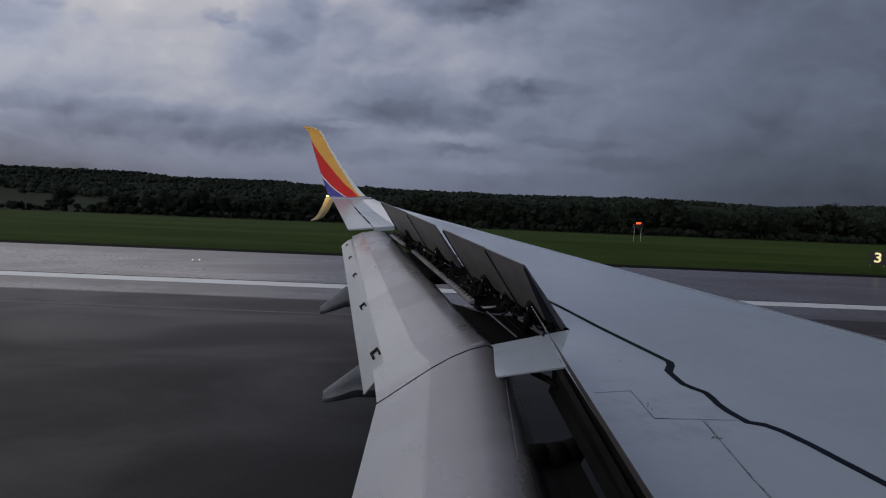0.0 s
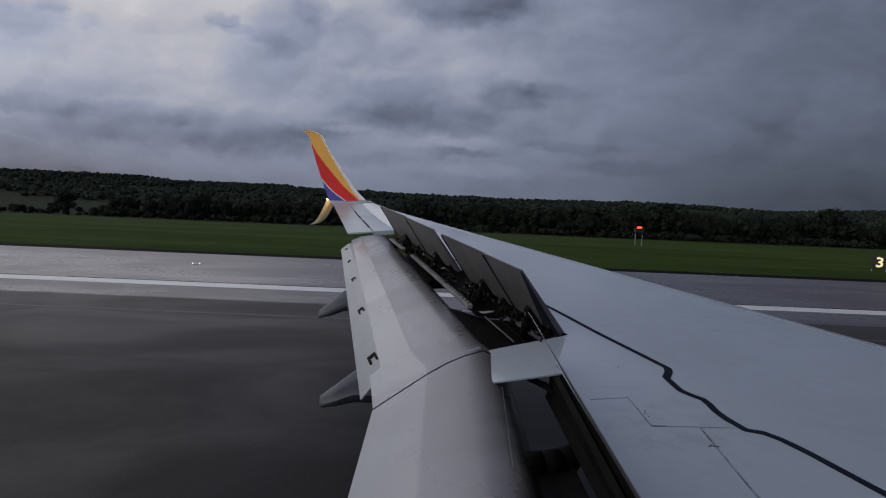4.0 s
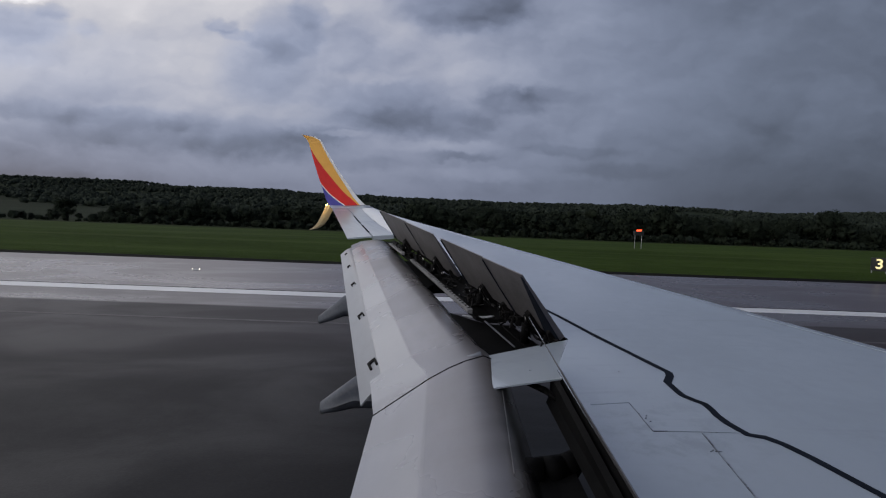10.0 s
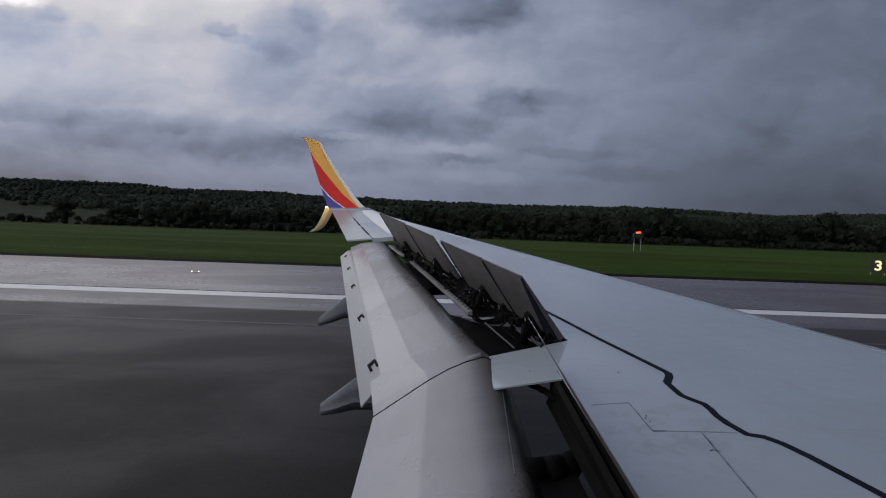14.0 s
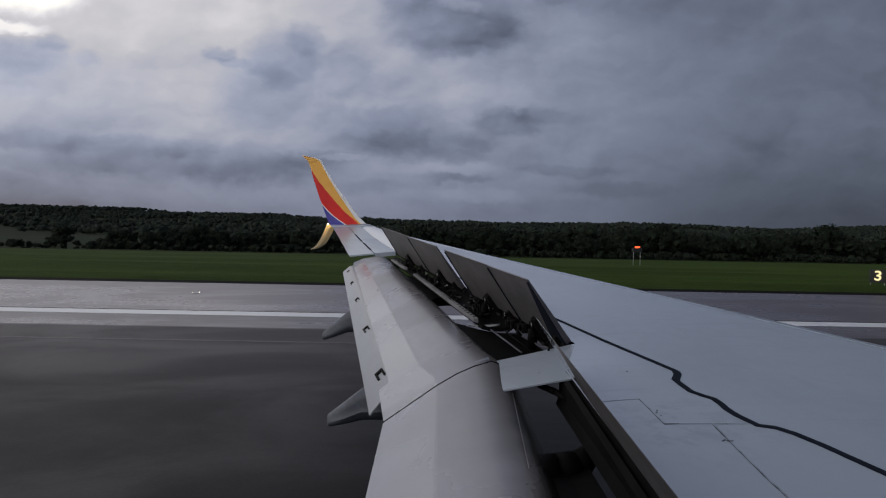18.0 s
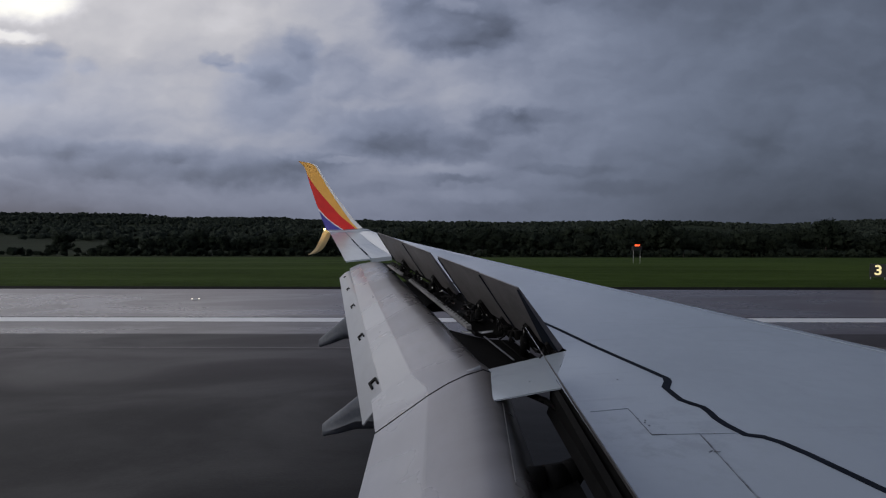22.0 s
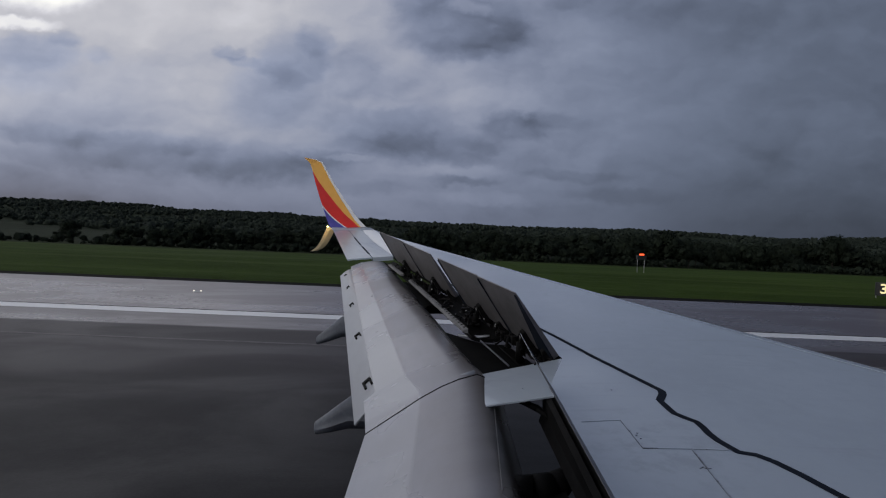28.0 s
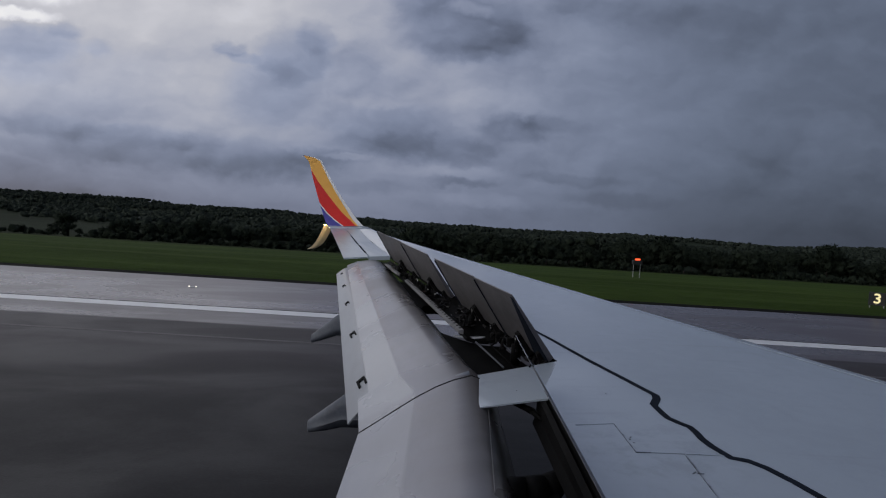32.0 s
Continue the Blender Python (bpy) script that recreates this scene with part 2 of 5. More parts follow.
def wing_shade(g, at):
    col, n = two(g, at, (0.47, 0.535, 0.615), (0.43, 0.49, 0.56), 0.8, 7.0)
    # cleaner white paint behind the sealant line, worn grey coating ahead of it; the soft step also paints in the
    # wing's light gradient
    xyz = g.node("ShaderNodeSeparateXYZ", (at,))
    ahead = g.math("ADD", xyz.outputs[0], g.math("MULTIPLY", xyz.outputs[1], 0.331))
    col = g.mix(g.ramp(ahead, 3.0, 2.3), col, g.mix(n, rgb(0.49, 0.55, 0.625), rgb(0.52, 0.585, 0.66)))
    # faint oily streaks along the airflow
    s = g.noise(g.scale(at, (0.6, 9.0, 1)), 1.0, 6, 0.6).outputs[0]
    col = g.mix(g.ramp(s, 0.58, 0.78, 0, 0.35), col, rgb(0.37, 0.405, 0.445))
    # grime rubbed in round the access panels near the sealant line
    near = g.math("MULTIPLY", g.ramp(g.vec("DISTANCE", g.scale(at, (1.0, 1.0, 0.0)), (1.15, 2.75, 0.0)), 0.75, 0.05), g.ramp(g.noise(at, 6.0, 5, 0.65).outputs[0], 0.42, 0.68, 0, 0.55))
    col = g.mix(near, col, rgb(0.36, 0.40, 0.45))
    blot = g.noise(at, 2.6, 6, 0.66, 0.4).outputs[0]
    col = g.mix(g.ramp(blot, 0.56, 0.74, 0, 0.22), col, rgb(0.33, 0.36, 0.40))
    return col, g.ramp(n, 0.3, 0.7, 0.15, 0.24)


def flap_shade(g, at):
    col, n = two(g, at, (0.355, 0.362, 0.415), (0.29, 0.296, 0.34), 1.0, 5.0, (1.0, 0.35, 1.0))
    s = g.noise(g.scale(at, (0.9, 1.0, 0.5)), 1.0, 4, 0.5).outputs[0]
    col = g.mix(g.ramp(s, 0.42, 0.72, 0, 0.25), col, rgb(0.30, 0.285, 0.28))
    # brush-like streaks along the airflow
    streak = g.noise(g.scale(at, (0.5, 4.0, 0.5)), 1.0, 5, 0.55).outputs[0]
    col = g.mix(g.ramp(streak, 0.46, 0.76, 0, 0.14), col, rgb(0.27, 0.255, 0.25))
    # soot carried back from the wing's cove, densest at the flap's front; shade is painted in with it
    xyz = g.node("ShaderNodeSeparateXYZ", (at,))
    y = g.math("MAXIMUM", xyz.outputs[1], 4.3)
    # paler colour behind the crease, standing for the sky the rear facet reflects
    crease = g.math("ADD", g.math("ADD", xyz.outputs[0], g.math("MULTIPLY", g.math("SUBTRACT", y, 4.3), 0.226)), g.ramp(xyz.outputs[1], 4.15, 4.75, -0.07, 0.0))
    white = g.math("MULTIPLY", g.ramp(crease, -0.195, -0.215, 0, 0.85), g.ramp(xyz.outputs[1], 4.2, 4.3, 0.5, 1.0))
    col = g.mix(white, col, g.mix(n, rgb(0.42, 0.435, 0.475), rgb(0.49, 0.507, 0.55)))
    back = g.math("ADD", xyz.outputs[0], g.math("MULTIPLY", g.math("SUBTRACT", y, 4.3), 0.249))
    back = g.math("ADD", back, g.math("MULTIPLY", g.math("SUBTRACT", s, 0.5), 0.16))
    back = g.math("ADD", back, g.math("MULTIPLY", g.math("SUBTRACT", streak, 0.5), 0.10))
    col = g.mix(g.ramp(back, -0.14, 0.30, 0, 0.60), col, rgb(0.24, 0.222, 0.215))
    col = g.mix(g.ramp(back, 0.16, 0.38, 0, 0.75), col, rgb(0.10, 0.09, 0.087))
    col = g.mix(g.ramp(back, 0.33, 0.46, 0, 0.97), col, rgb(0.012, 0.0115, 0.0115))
    ro = g.ramp(s, 0.38, 0.62, 0.22, 0.36)
    return col, g.math("SUBTRACT", ro, g.ramp(crease, -0.195, -0.215, 0, 0.04))


def dirty(base, dark):
    def shade(g, at):
        col, n = two(g, at, base, dark, 3.0, 30.0)
        return col, None
    return shade


M_WING = material("wing_paint", (0.6, 0.6, 0.6), 0.42, shade=wing_shade, spec=1.0, coat=0.8)
def tip_shade(g, at):
    return wing_shade(g, at)[0], None


M_TIP = material("glossy_tip_paint", (0.5, 0.5, 0.5), 0.2, shade=tip_shade)
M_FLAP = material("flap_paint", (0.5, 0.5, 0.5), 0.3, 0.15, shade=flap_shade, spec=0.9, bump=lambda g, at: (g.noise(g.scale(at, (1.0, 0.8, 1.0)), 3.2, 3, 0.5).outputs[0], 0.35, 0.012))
# darker than the main flap's rear: the steeper slope's shade is in the colour
def aft_shade(g, at):
    col, n = two(g, at, (0.40, 0.42, 0.46), (0.35, 0.365, 0.40), 1.3, 6.0, (1.0, 0.35, 1.0))
    return col, None


M_AFT = material("aft_flap_shaded_paint", (0.45, 0.45, 0.47), 0.35, shade=aft_shade)
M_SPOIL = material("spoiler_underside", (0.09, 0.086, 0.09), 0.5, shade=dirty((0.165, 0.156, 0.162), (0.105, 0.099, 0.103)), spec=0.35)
# near black, with the shade inside the wells and cove put into the colour
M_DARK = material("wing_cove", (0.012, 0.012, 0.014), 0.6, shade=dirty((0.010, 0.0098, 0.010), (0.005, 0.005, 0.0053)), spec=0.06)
M_SEAL = material("sealant", (0.035, 0.04, 0.05), 0.8, shade=dirty((0.017, 0.023, 0.036), (0.011, 0.014, 0.022)), spec=0.1)
M_LINE = material("panel_gap", (0.19, 0.205, 0.235), 0.6, shade=lambda g, at: (g.mix(g.ramp(g.noise(at, 9.0, 4, 0.7).outputs[0], 0.35, 0.62), rgb(0.11, 0.12, 0.14), rgb(0.36, 0.40, 0.46)), None))
M_FAINT = material("panel_gap_faint", (0.445, 0.505, 0.58), 0.22)
M_BEAM = material("grimy_beam", (0.2, 0.2, 0.21), 0.45, shade=dirty((0.30, 0.30, 0.31), (0.16, 0.158, 0.16)))
M_LINES = material("dark_lines", (0.02, 0.02, 0.02), 0.5, spec=0.12, shade=dirty((0.018, 0.0168, 0.0168), (0.008, 0.0076, 0.0076)))
M_STEEL = material("actuator_steel", (0.2, 0.2, 0.2), 0.32, 0.9, shade=dirty((0.24, 0.24, 0.25), (0.06, 0.058, 0.055)))
M_FAIR = material("fairing_paint", (0.24, 0.25, 0.28), 0.42, shade=dirty((0.135, 0.15, 0.185), (0.09, 0.10, 0.125)))
M_ORANGE = material("orange_paint", (0.9, 0.4, 0.04), 0.35, spec=0.25, shade=dirty((0.98, 0.52, 0.11), (0.94, 0.47, 0.09)))
M_RED = material("red_paint", (0.8, 0.03, 0.03), 0.35, spec=0.25, shade=dirty((0.82, 0.03, 0.026), (0.72, 0.024, 0.024)))
# pale fin tinted yellow: the navigation lamp's light is put into its colour
M_FIN = material("lamplit_fin_paint", (0.8, 0.55, 0.2), 0.4, shade=dirty((0.78, 0.66, 0.42), (0.66, 0.55, 0.35)))
M_JOINT = material("joint_sealer", (0.05, 0.05, 0.05), 0.6, shade=dirty((0.11, 0.10, 0.103), (0.06, 0.055, 0.057)))
M_BLUE = material("blue_paint", (0.045, 0.045, 0.30), 0.35, spec=0.25, shade=dirty((0.085, 0.08, 0.42), (0.07, 0.065, 0.35)))
M_TRIM = material("white_trim", (0.84, 0.84, 0.85), 0.3, shade=dirty((0.86, 0.86, 0.87), (0.80, 0.80, 0.81)))
M_FUSE = material("fuselage_paint", (0.05, 0.06, 0.25), 0.35, shade=dirty((0.05, 0.06, 0.26), (0.045, 0.05, 0.22)))
M_RUBBER = material("tyre_rubber", (0.02, 0.02, 0.02), 0.8)


def glow(name, colour, strength):
    m = bpy.data.materials.new(name)
    m.use_nodes = True
    g = Graph(m.node_tree)
    e = g.node("ShaderNodeEmission", (rgb(*colour), strength))
    g.node("ShaderNodeOutputMaterial", (e.outputs[0],))
    return m


M_NAV = glow("nav_lamp", (1.0, 0.72, 0.25), 14.0)
M_LAMP = glow("edge_lamp", (1.0, 0.93, 0.82), 1.5)
M_RED_LAMP = glow("red_lamp", (1.0, 0.10, 0.03), 1.8)
M_SIGNLIT = glow("sign_glow", (1.0, 0.86, 0.45), 0.8)


def asphalt_shade(g, at):
    # rubber, old joints and water run along the runway, darkest in its trafficked middle
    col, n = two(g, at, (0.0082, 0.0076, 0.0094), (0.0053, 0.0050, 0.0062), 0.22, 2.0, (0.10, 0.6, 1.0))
    band = g.noise(g.scale(at, (0.003, 0.5, 1)), 1.0, 4, 0.6).outputs[0]
    col = g.mix(g.ramp(band, 0.50, 0.75, 0, 0.16), col, rgb(0.022, 0.021, 0.021))
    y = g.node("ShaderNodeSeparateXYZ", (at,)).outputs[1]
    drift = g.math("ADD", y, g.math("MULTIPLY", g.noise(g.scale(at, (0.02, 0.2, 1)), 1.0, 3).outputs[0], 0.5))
    # paler with y: the wet surface's grazing sheen is put into the colour
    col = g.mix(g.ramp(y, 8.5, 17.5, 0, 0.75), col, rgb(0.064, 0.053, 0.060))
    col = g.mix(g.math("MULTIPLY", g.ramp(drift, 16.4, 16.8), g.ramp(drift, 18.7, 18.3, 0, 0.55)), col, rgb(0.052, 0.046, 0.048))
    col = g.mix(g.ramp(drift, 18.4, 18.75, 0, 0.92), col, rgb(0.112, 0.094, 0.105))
    grit = g.noise(at, 22.0, 3).outputs[0]
    col = g.mix(g.ramp(grit, 0.4, 0.7, 0, 0.2), col, rgb(0.03, 0.029, 0.029))
    # an old, worn seam along the runway
    worn = g.math("MULTIPLY", g.ramp(drift, 10.7, 11.1), g.ramp(drift, 11.8, 11.3))
    col = g.mix(g.math("MULTIPLY", worn, g.ramp(g.noise(g.scale(at, (0.05, 0.4, 1)), 1.0, 3).outputs[0], 0.35, 0.65, 0.1, 0.6)), col, rgb(0.045, 0.041, 0.043))
    wet = g.noise(g.scale(at, (0.14, 0.3, 1)), 1.0, 6, 0.6, 0.6).outputs[0]
    return col, g.math("SUBTRACT", g.ramp(wet, 0.36, 0.64, 0.52, 0.68), g.ramp(drift, 18.4, 18.75, 0, 0.30))


def shoulder_shade(g, at):
    col, n = two(g, at, (0.108, 0.081, 0.092), (0.086, 0.066, 0.075), 0.12, 3.0, (0.10, 0.5, 1.0))
    wet = g.noise(g.scale(at, (0.10, 0.2, 1)), 1.0, 6, 0.6, 0.6).outputs[0]
    return col, g.ramp(wet, 0.36, 0.60, 0.22, 0.36)


def stripe_shade(g, at):
    col, n = two(g, at, (0.90, 0.90, 0.91), (0.80, 0.80, 0.81), 0.6, 8.0, (0.1, 1, 1))
    return col, None


def grass_shade(g, at):
    near, n = two(g, at, (0.059, 0.094, 0.020), (0.033, 0.056, 0.012), 0.12, 1.9, (0.35, 1.0, 1.0))
    mown = g.noise(g.scale(at, (0.012, 0.33, 1)), 1.0, 3, 0.6).outputs[0]
    near = g.mix(g.ramp(mown, 0.48, 0.68, 0, 0.55), near, rgb(0.080, 0.112, 0.030))
    far, n2 = two(g, at, (0.032, 0.043, 0.016), (0.020, 0.028, 0.011), 0.05, 0.6, (0.3, 1.0, 1.0))
    sy = g.node("ShaderNodeSeparateXYZ", (at,)).outputs[1]
    edge = g.math("ADD", sy, g.math("MULTIPLY", g.noise(g.scale(at, (0.02, 0.05, 1)), 1.0, 4).outputs[0], 10.0))
    meadow, n3 = two(g, at, (0.036, 0.047, 0.029), (0.024, 0.032, 0.020), 0.004, 0.02, (0.4, 1.0, 1.0))
    col = g.mix(g.ramp(edge, 170.0, 225.0), near, far)
    # a strip of tall grass, then distant pasture
    return g.mix(g.ramp(sy, 240.0, 300.0), col, meadow), None


def leaf_shade(g, at):
    rnd = g.node("ShaderNodeNewGeometry").outputs["Random Per Island"]
    a = g.mix(rnd, rgb(0.019, 0.025, 0.0185), rgb(0.024, 0.032, 0.023))
    n = g.noise(at, 0.12, 3).outputs[0]
    return g.mix(g.ramp(n, 0.4, 0.65, 0, 0.5), a, rgb(0.022, 0.028, 0.0175)), None


# leaves of the far slope, paled in colour for the haze of distance
def hazy_leaf_shade(g, at):
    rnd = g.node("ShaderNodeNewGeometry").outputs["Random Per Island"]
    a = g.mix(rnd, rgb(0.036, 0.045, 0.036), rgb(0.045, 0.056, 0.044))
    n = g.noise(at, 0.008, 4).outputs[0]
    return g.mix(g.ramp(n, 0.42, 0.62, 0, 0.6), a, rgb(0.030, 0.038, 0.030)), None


def hill_shade(g, at):
    n = g.noise(at, 0.11, 6, 0.7).outputs[0]
    col = g.mix(g.ramp(n, 0.35, 0.65), rgb(0.018, 0.024, 0.017), rgb(0.034, 0.042, 0.031))
    b = g.noise(at, 0.006, 3).outputs[0]
    return g.mix(g.ramp(b, 0.5, 0.7, 0, 0.5), col, rgb(0.05, 0.06, 0.05)), None


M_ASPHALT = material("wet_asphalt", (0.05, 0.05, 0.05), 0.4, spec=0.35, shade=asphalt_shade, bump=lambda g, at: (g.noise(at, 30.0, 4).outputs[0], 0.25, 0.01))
M_SHOULDER = material("shoulder_asphalt", (0.09, 0.09, 0.09), 0.4, spec=0.54, shade=shoulder_shade, bump=lambda g, at: (g.noise(at, 30.0, 4).outputs[0], 0.25, 0.01))
M_STRIPE = material("runway_paint", (0.6, 0.6, 0.6), 0.35, shade=stripe_shade, spec=0.8)
M_GRASS = material("grass", (0.03, 0.05, 0.015), 0.9, shade=grass_shade, spec=0.03, bump=lambda g, at: (g.noise(at, 5.0, 5).outputs[0], 0.8, 0.12))
M_LEAF = material("foliage", (0.04, 0.05, 0.02), 0.8, shade=leaf_shade, spec=0.03)
M_HAZY_LEAF = material("hazy_canopy", (0.05, 0.06, 0.03), 0.8, shade=hazy_leaf_shade, spec=0.03)
M_DARK_STRIP = material("dark_strip", (0.015, 0.013, 0.011), 0.9, shade=dirty((0.012, 0.011, 0.010), (0.006, 0.0055, 0.005)), spec=0.05)
M_BARK = material("bark", (0.05, 0.042, 0.035), 0.9, shade=dirty((0.06, 0.05, 0.04), (0.035, 0.03, 0.025)))
M_HILL = material("wooded_hill", (0.03, 0.035, 0.02), 0.95, shade=hill_shade, spec=0.03)
M_METAL = material("galvanised_metal", (0.35, 0.35, 0.36), 0.45, 0.7)
M_BLACK = material("sign_black", (0.015, 0.015, 0.016), 0.5)


# ---------------------------------------------------------------- mesh helpers
def mesh(name, verts, faces, mat, smooth=False):
    me = bpy.data.meshes.new(name)
    me.from_pydata([tuple(v) for v in verts], [], faces)
    me.materials.append(mat)
    bm = bmesh.new()
    bm.from_mesh(me)
    bmesh.ops.recalc_face_normals(bm, faces=bm.faces)
    bm.to_mesh(me)
    bm.free()
    if smooth:
        me.polygons.foreach_set("use_smooth", [True] * len(me.polygons))
    me.update()
    return me


def part(name, me, parent=None, label=""):
    ob = new(name, me)
    ob.parent = parent
    return tagged(ob, label)


def grid(rows, thick=None, closed=False):
    """Vertices and faces of a sheet through rows of points; thick: an offset that makes it a closed slab."""
    n, k = len(rows), len(rows[0])
    v = [Vector(p) for r in rows for p in r]
    f = []
    for i in range(n - 1):
        for j in range(k if closed else k - 1):
            f.append((i * k + j, i * k + (j + 1) % k, (i + 1) * k + (j + 1) % k, (i + 1) * k + j))
    if closed:
        f.append(tuple(range(k)))
        f.append(tuple(range((n - 1) * k, n * k)))
    elif thick is not None:
        m = len(v)
        v += [p + Vector(thick) for p in v]
        f += [tuple(a + m for a in q) for q in f]
        rim = [j for j in range(k)] + [i * k + k - 1 for i in range(1, n)] + [(n - 1) * k + j for j in range(k - 2, -1, -1)] + [i * k for i in range(n - 2, 0, -1)]
        for a, b in zip(rim, rim[1:] + rim[:1]):
            f.append((a, b, b + m, a + m))
    return v, f


def box(x0, x1, y0, y1, z0, z1, cut=0.0):
    """A box with chamfered upright edges."""
    c = min(cut, (x1 - x0) / 3, (y1 - y0) / 3)
    if c <= 0:
        ring = [(x0, y0), (x1, y0), (x1, y1), (x0, y1)]
    else:
        ring = [(x0 + c, y0), (x1 - c, y0), (x1, y0 + c), (x1, y1 - c), (x1 - c, y1), (x0 + c, y1), (x0, y1 - c), (x0, y0 + c)]
    return grid([[(x, y, z0) for x, y in ring], [(x, y, z1) for x, y in ring]], closed=True)


def tube(a, b, r0, r1=None, n=10):
    a, b = Vector(a), Vector(b)
    q = (b - a).to_track_quat("Z", "Y")
    rows = []
    for p, r in ((a, r0), (b, r0 if r1 is None else r1)):
        rows.append([p + q @ Vector((r * math.cos(2 * math.pi * i / n), r * math.sin(2 * math.pi * i / n), 0)) for i in range(n)])
    return grid(rows, closed=True)


def joined(*pieces):
    v, f = [], []
    for pv, pf in pieces:
        m = len(v)
        v += list(pv)
        f += [tuple(a + m for a in q) for q in pf]
    return v, f


def between(x, xs, ys):
    return float(np.interp(x, xs, ys))


# ---------------------------------------------------------------- the airliner: wing stations run outboard along y, x is forward
TIP = 15.3


def x_nose(y):
    return -2.193 + 0.523 * (TIP - y)


def z_nose(y):
    return between(y, [-1, 4.24, 6.73, 9.78, 11.68, 13.4, 14.56, TIP], [2.49, 2.793, 2.976, 3.203, 3.35, 3.484, 3.598, 3.718])


def x_hinge(y):
    return between(y, [-1, 3.7, 4.4, 11.5, TIP], [0.79, 0.79, 1.03, -1.10, -2.50])


def z_hinge(y):
    return between(y, [-1, 3.7, 4.4, 11.5, 13.4, TIP], [2.52, 2.705, 2.75, 3.135, 3.36, 3.70])


def x_rear(y):
    return between(y, [-1, 4.4, 11.5, TIP], [0.345, 0.345, -1.73, -3.1])


def z_rear(y):
    return between(y, [-1, 3.7, 4.4, 11.5, TIP], [2.44, 2.565, 2.585, 3.03, 3.68])


def z_top(x, y):
    """Height of the upper skin."""
    xl, xh = x_nose(y), x_hinge(y)
    c = (xl - x) / (xl - xh)
    if c <= 1:
        return z_nose(y) + (z_hinge(y) - z_nose(y)) * c + 0.12 * c * (1 - c) * (xl - xh) / 2.5
    xr = x_rear(y)
    return z_hinge(y) + (z_rear(y) - z_hinge(y)) * (xh - x) / (xh - xr)


def on_skin(x, y, lift=0.004):
    return Vector((x, y, z_top(x, y) + lift))


airliner = new("airliner")
tagged(airliner, "white-winged twin-engine airliner standing on a wet runway with spoilers raised", "airplane")

STATIONS = [-0.35, 0.6, 1.4, 2.2, 2.8, 3.3, 3.7, 4.05, 4.4, 5.0, 5.7, 6.5, 7.4, 8.3, 9.3, 10.4, 11.5, 12.2, 12.9, 13.6, 14.2, 14.8, TIP]
rows = []
for y in STATIONS:
    xl, xh = x_nose(y), x_hinge(y)
    k = (xl - xh) / 2.5
    r = [(xl + (xh - xl) * c, y, z_top(xl + (xh - xl) * c, y)) for c in np.linspace(1, 0, 13)]
    zl = z_nose(y)
    # rounded nose, then the lower skin back to the rear spar
    r += [(xl + 0.10 * k, y, zl - 0.018 * k), (xl + 0.19 * k, y, zl - 0.06 * k), (xl + 0.23 * k, y, zl - 0.12 * k), (xl + 0.20 * k, y, zl - 0.19 * k), (xl + 0.05 * k, y, zl - 0.26 * k)]
    r += [(xl + (xh - xl) * c, y, zl + (z_hinge(y) - zl) * c - d) for c, d in ((0.25, 0.33 * k), (0.5, 0.34 * k), (0.75, 0.26 * k), (1.0, 0.15 * min(1.0, k)))]
    rows.append(r)
v, f = grid(rows, closed=True)
me = mesh("wing_skin", v, f, M_WING, True)
me.materials.append(M_DARK)
for p in me.polygons:
    if p.normal.z < -0.3:
        p.use_smooth = True
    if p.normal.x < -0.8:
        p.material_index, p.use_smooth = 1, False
me.set_sharp_from_angle(angle=radians(35))
wing = part("wing_skin", me, airliner, "white painted wing upper skin with grey grime")

# fixed panel between the spoilers
rows = []
for y in (3.67, 3.95, 4.18, 4.385):
    end = 0.14 if y < 3.7 else 0.0       # the inboard edge runs forward and inboard
    xs = np.linspace(x_hinge(y) - 0.0015, x_rear(y) - 0.05 * max(0, y - 3.7), 5)
    rows.append([(x, y - end * (1 - j / 4), z_top(x, y - end * (1 - j / 4))) for j, x in enumerate(xs)])
part("fixed_panel", mesh("fixed_panel", *grid(rows, (0, 0, -0.012)), M_WING), airliner, "white fixed trailing edge panel")


# tip panel and aileron
def x_aft(y):
    return between(y, [11.5, TIP], [-2.121, -3.305])


def z_aft(y):
    return between(y, [11.5, 13.4, TIP], [3.024, 3.36, 3.686])


def aft(c, y):
    """A point on the tip's rear part, c from the hinge line to the trailing edge."""
    return Vector((x_hinge(y) + (x_aft(y) - x_hinge(y)) * c, y, z_hinge(y) + (z_aft(y) - z_hinge(y)) * c))


ys = [11.52, 12.4, 13.3, 14.3, TIP]
part("tip_panel", mesh("tip_panel", *grid([[aft(c, y) - Vector((0.004 if c == 0 else 0, 0, 0)) for c in (0, 0.2, 0.44)] for y in ys], (0, 0, -0.09)), M_TIP), airliner)
part("aileron", mesh("aileron", *grid([[aft(c, y) for c in (0.465, 0.7, 1)] for y in ys[:-1] + [14.6]], (0.02, 0, -0.03)), M_TIP), airliner, "white aileron with a grey gap along its hinge")
part("tip_corner", mesh("tip_corner", *grid([[aft(c, y) for c in (0.465, 0.7, 1)] for y in (14.62, 15.0, TIP)], (0.02, 0, -0.03)), M_TIP), airliner)


for y0, y1 in ((11.9, 12.75), (12.95, 13.9)):
    rows = [[aft(c, y) + Vector((0, 0, 0.006)) for c in (0.435, 0.475)] for y in np.linspace(y0, y1, 4)]
    part("aileron_gap", mesh("aileron_gap", *grid(rows, (0, 0, -0.004)), M_SEAL), airliner)


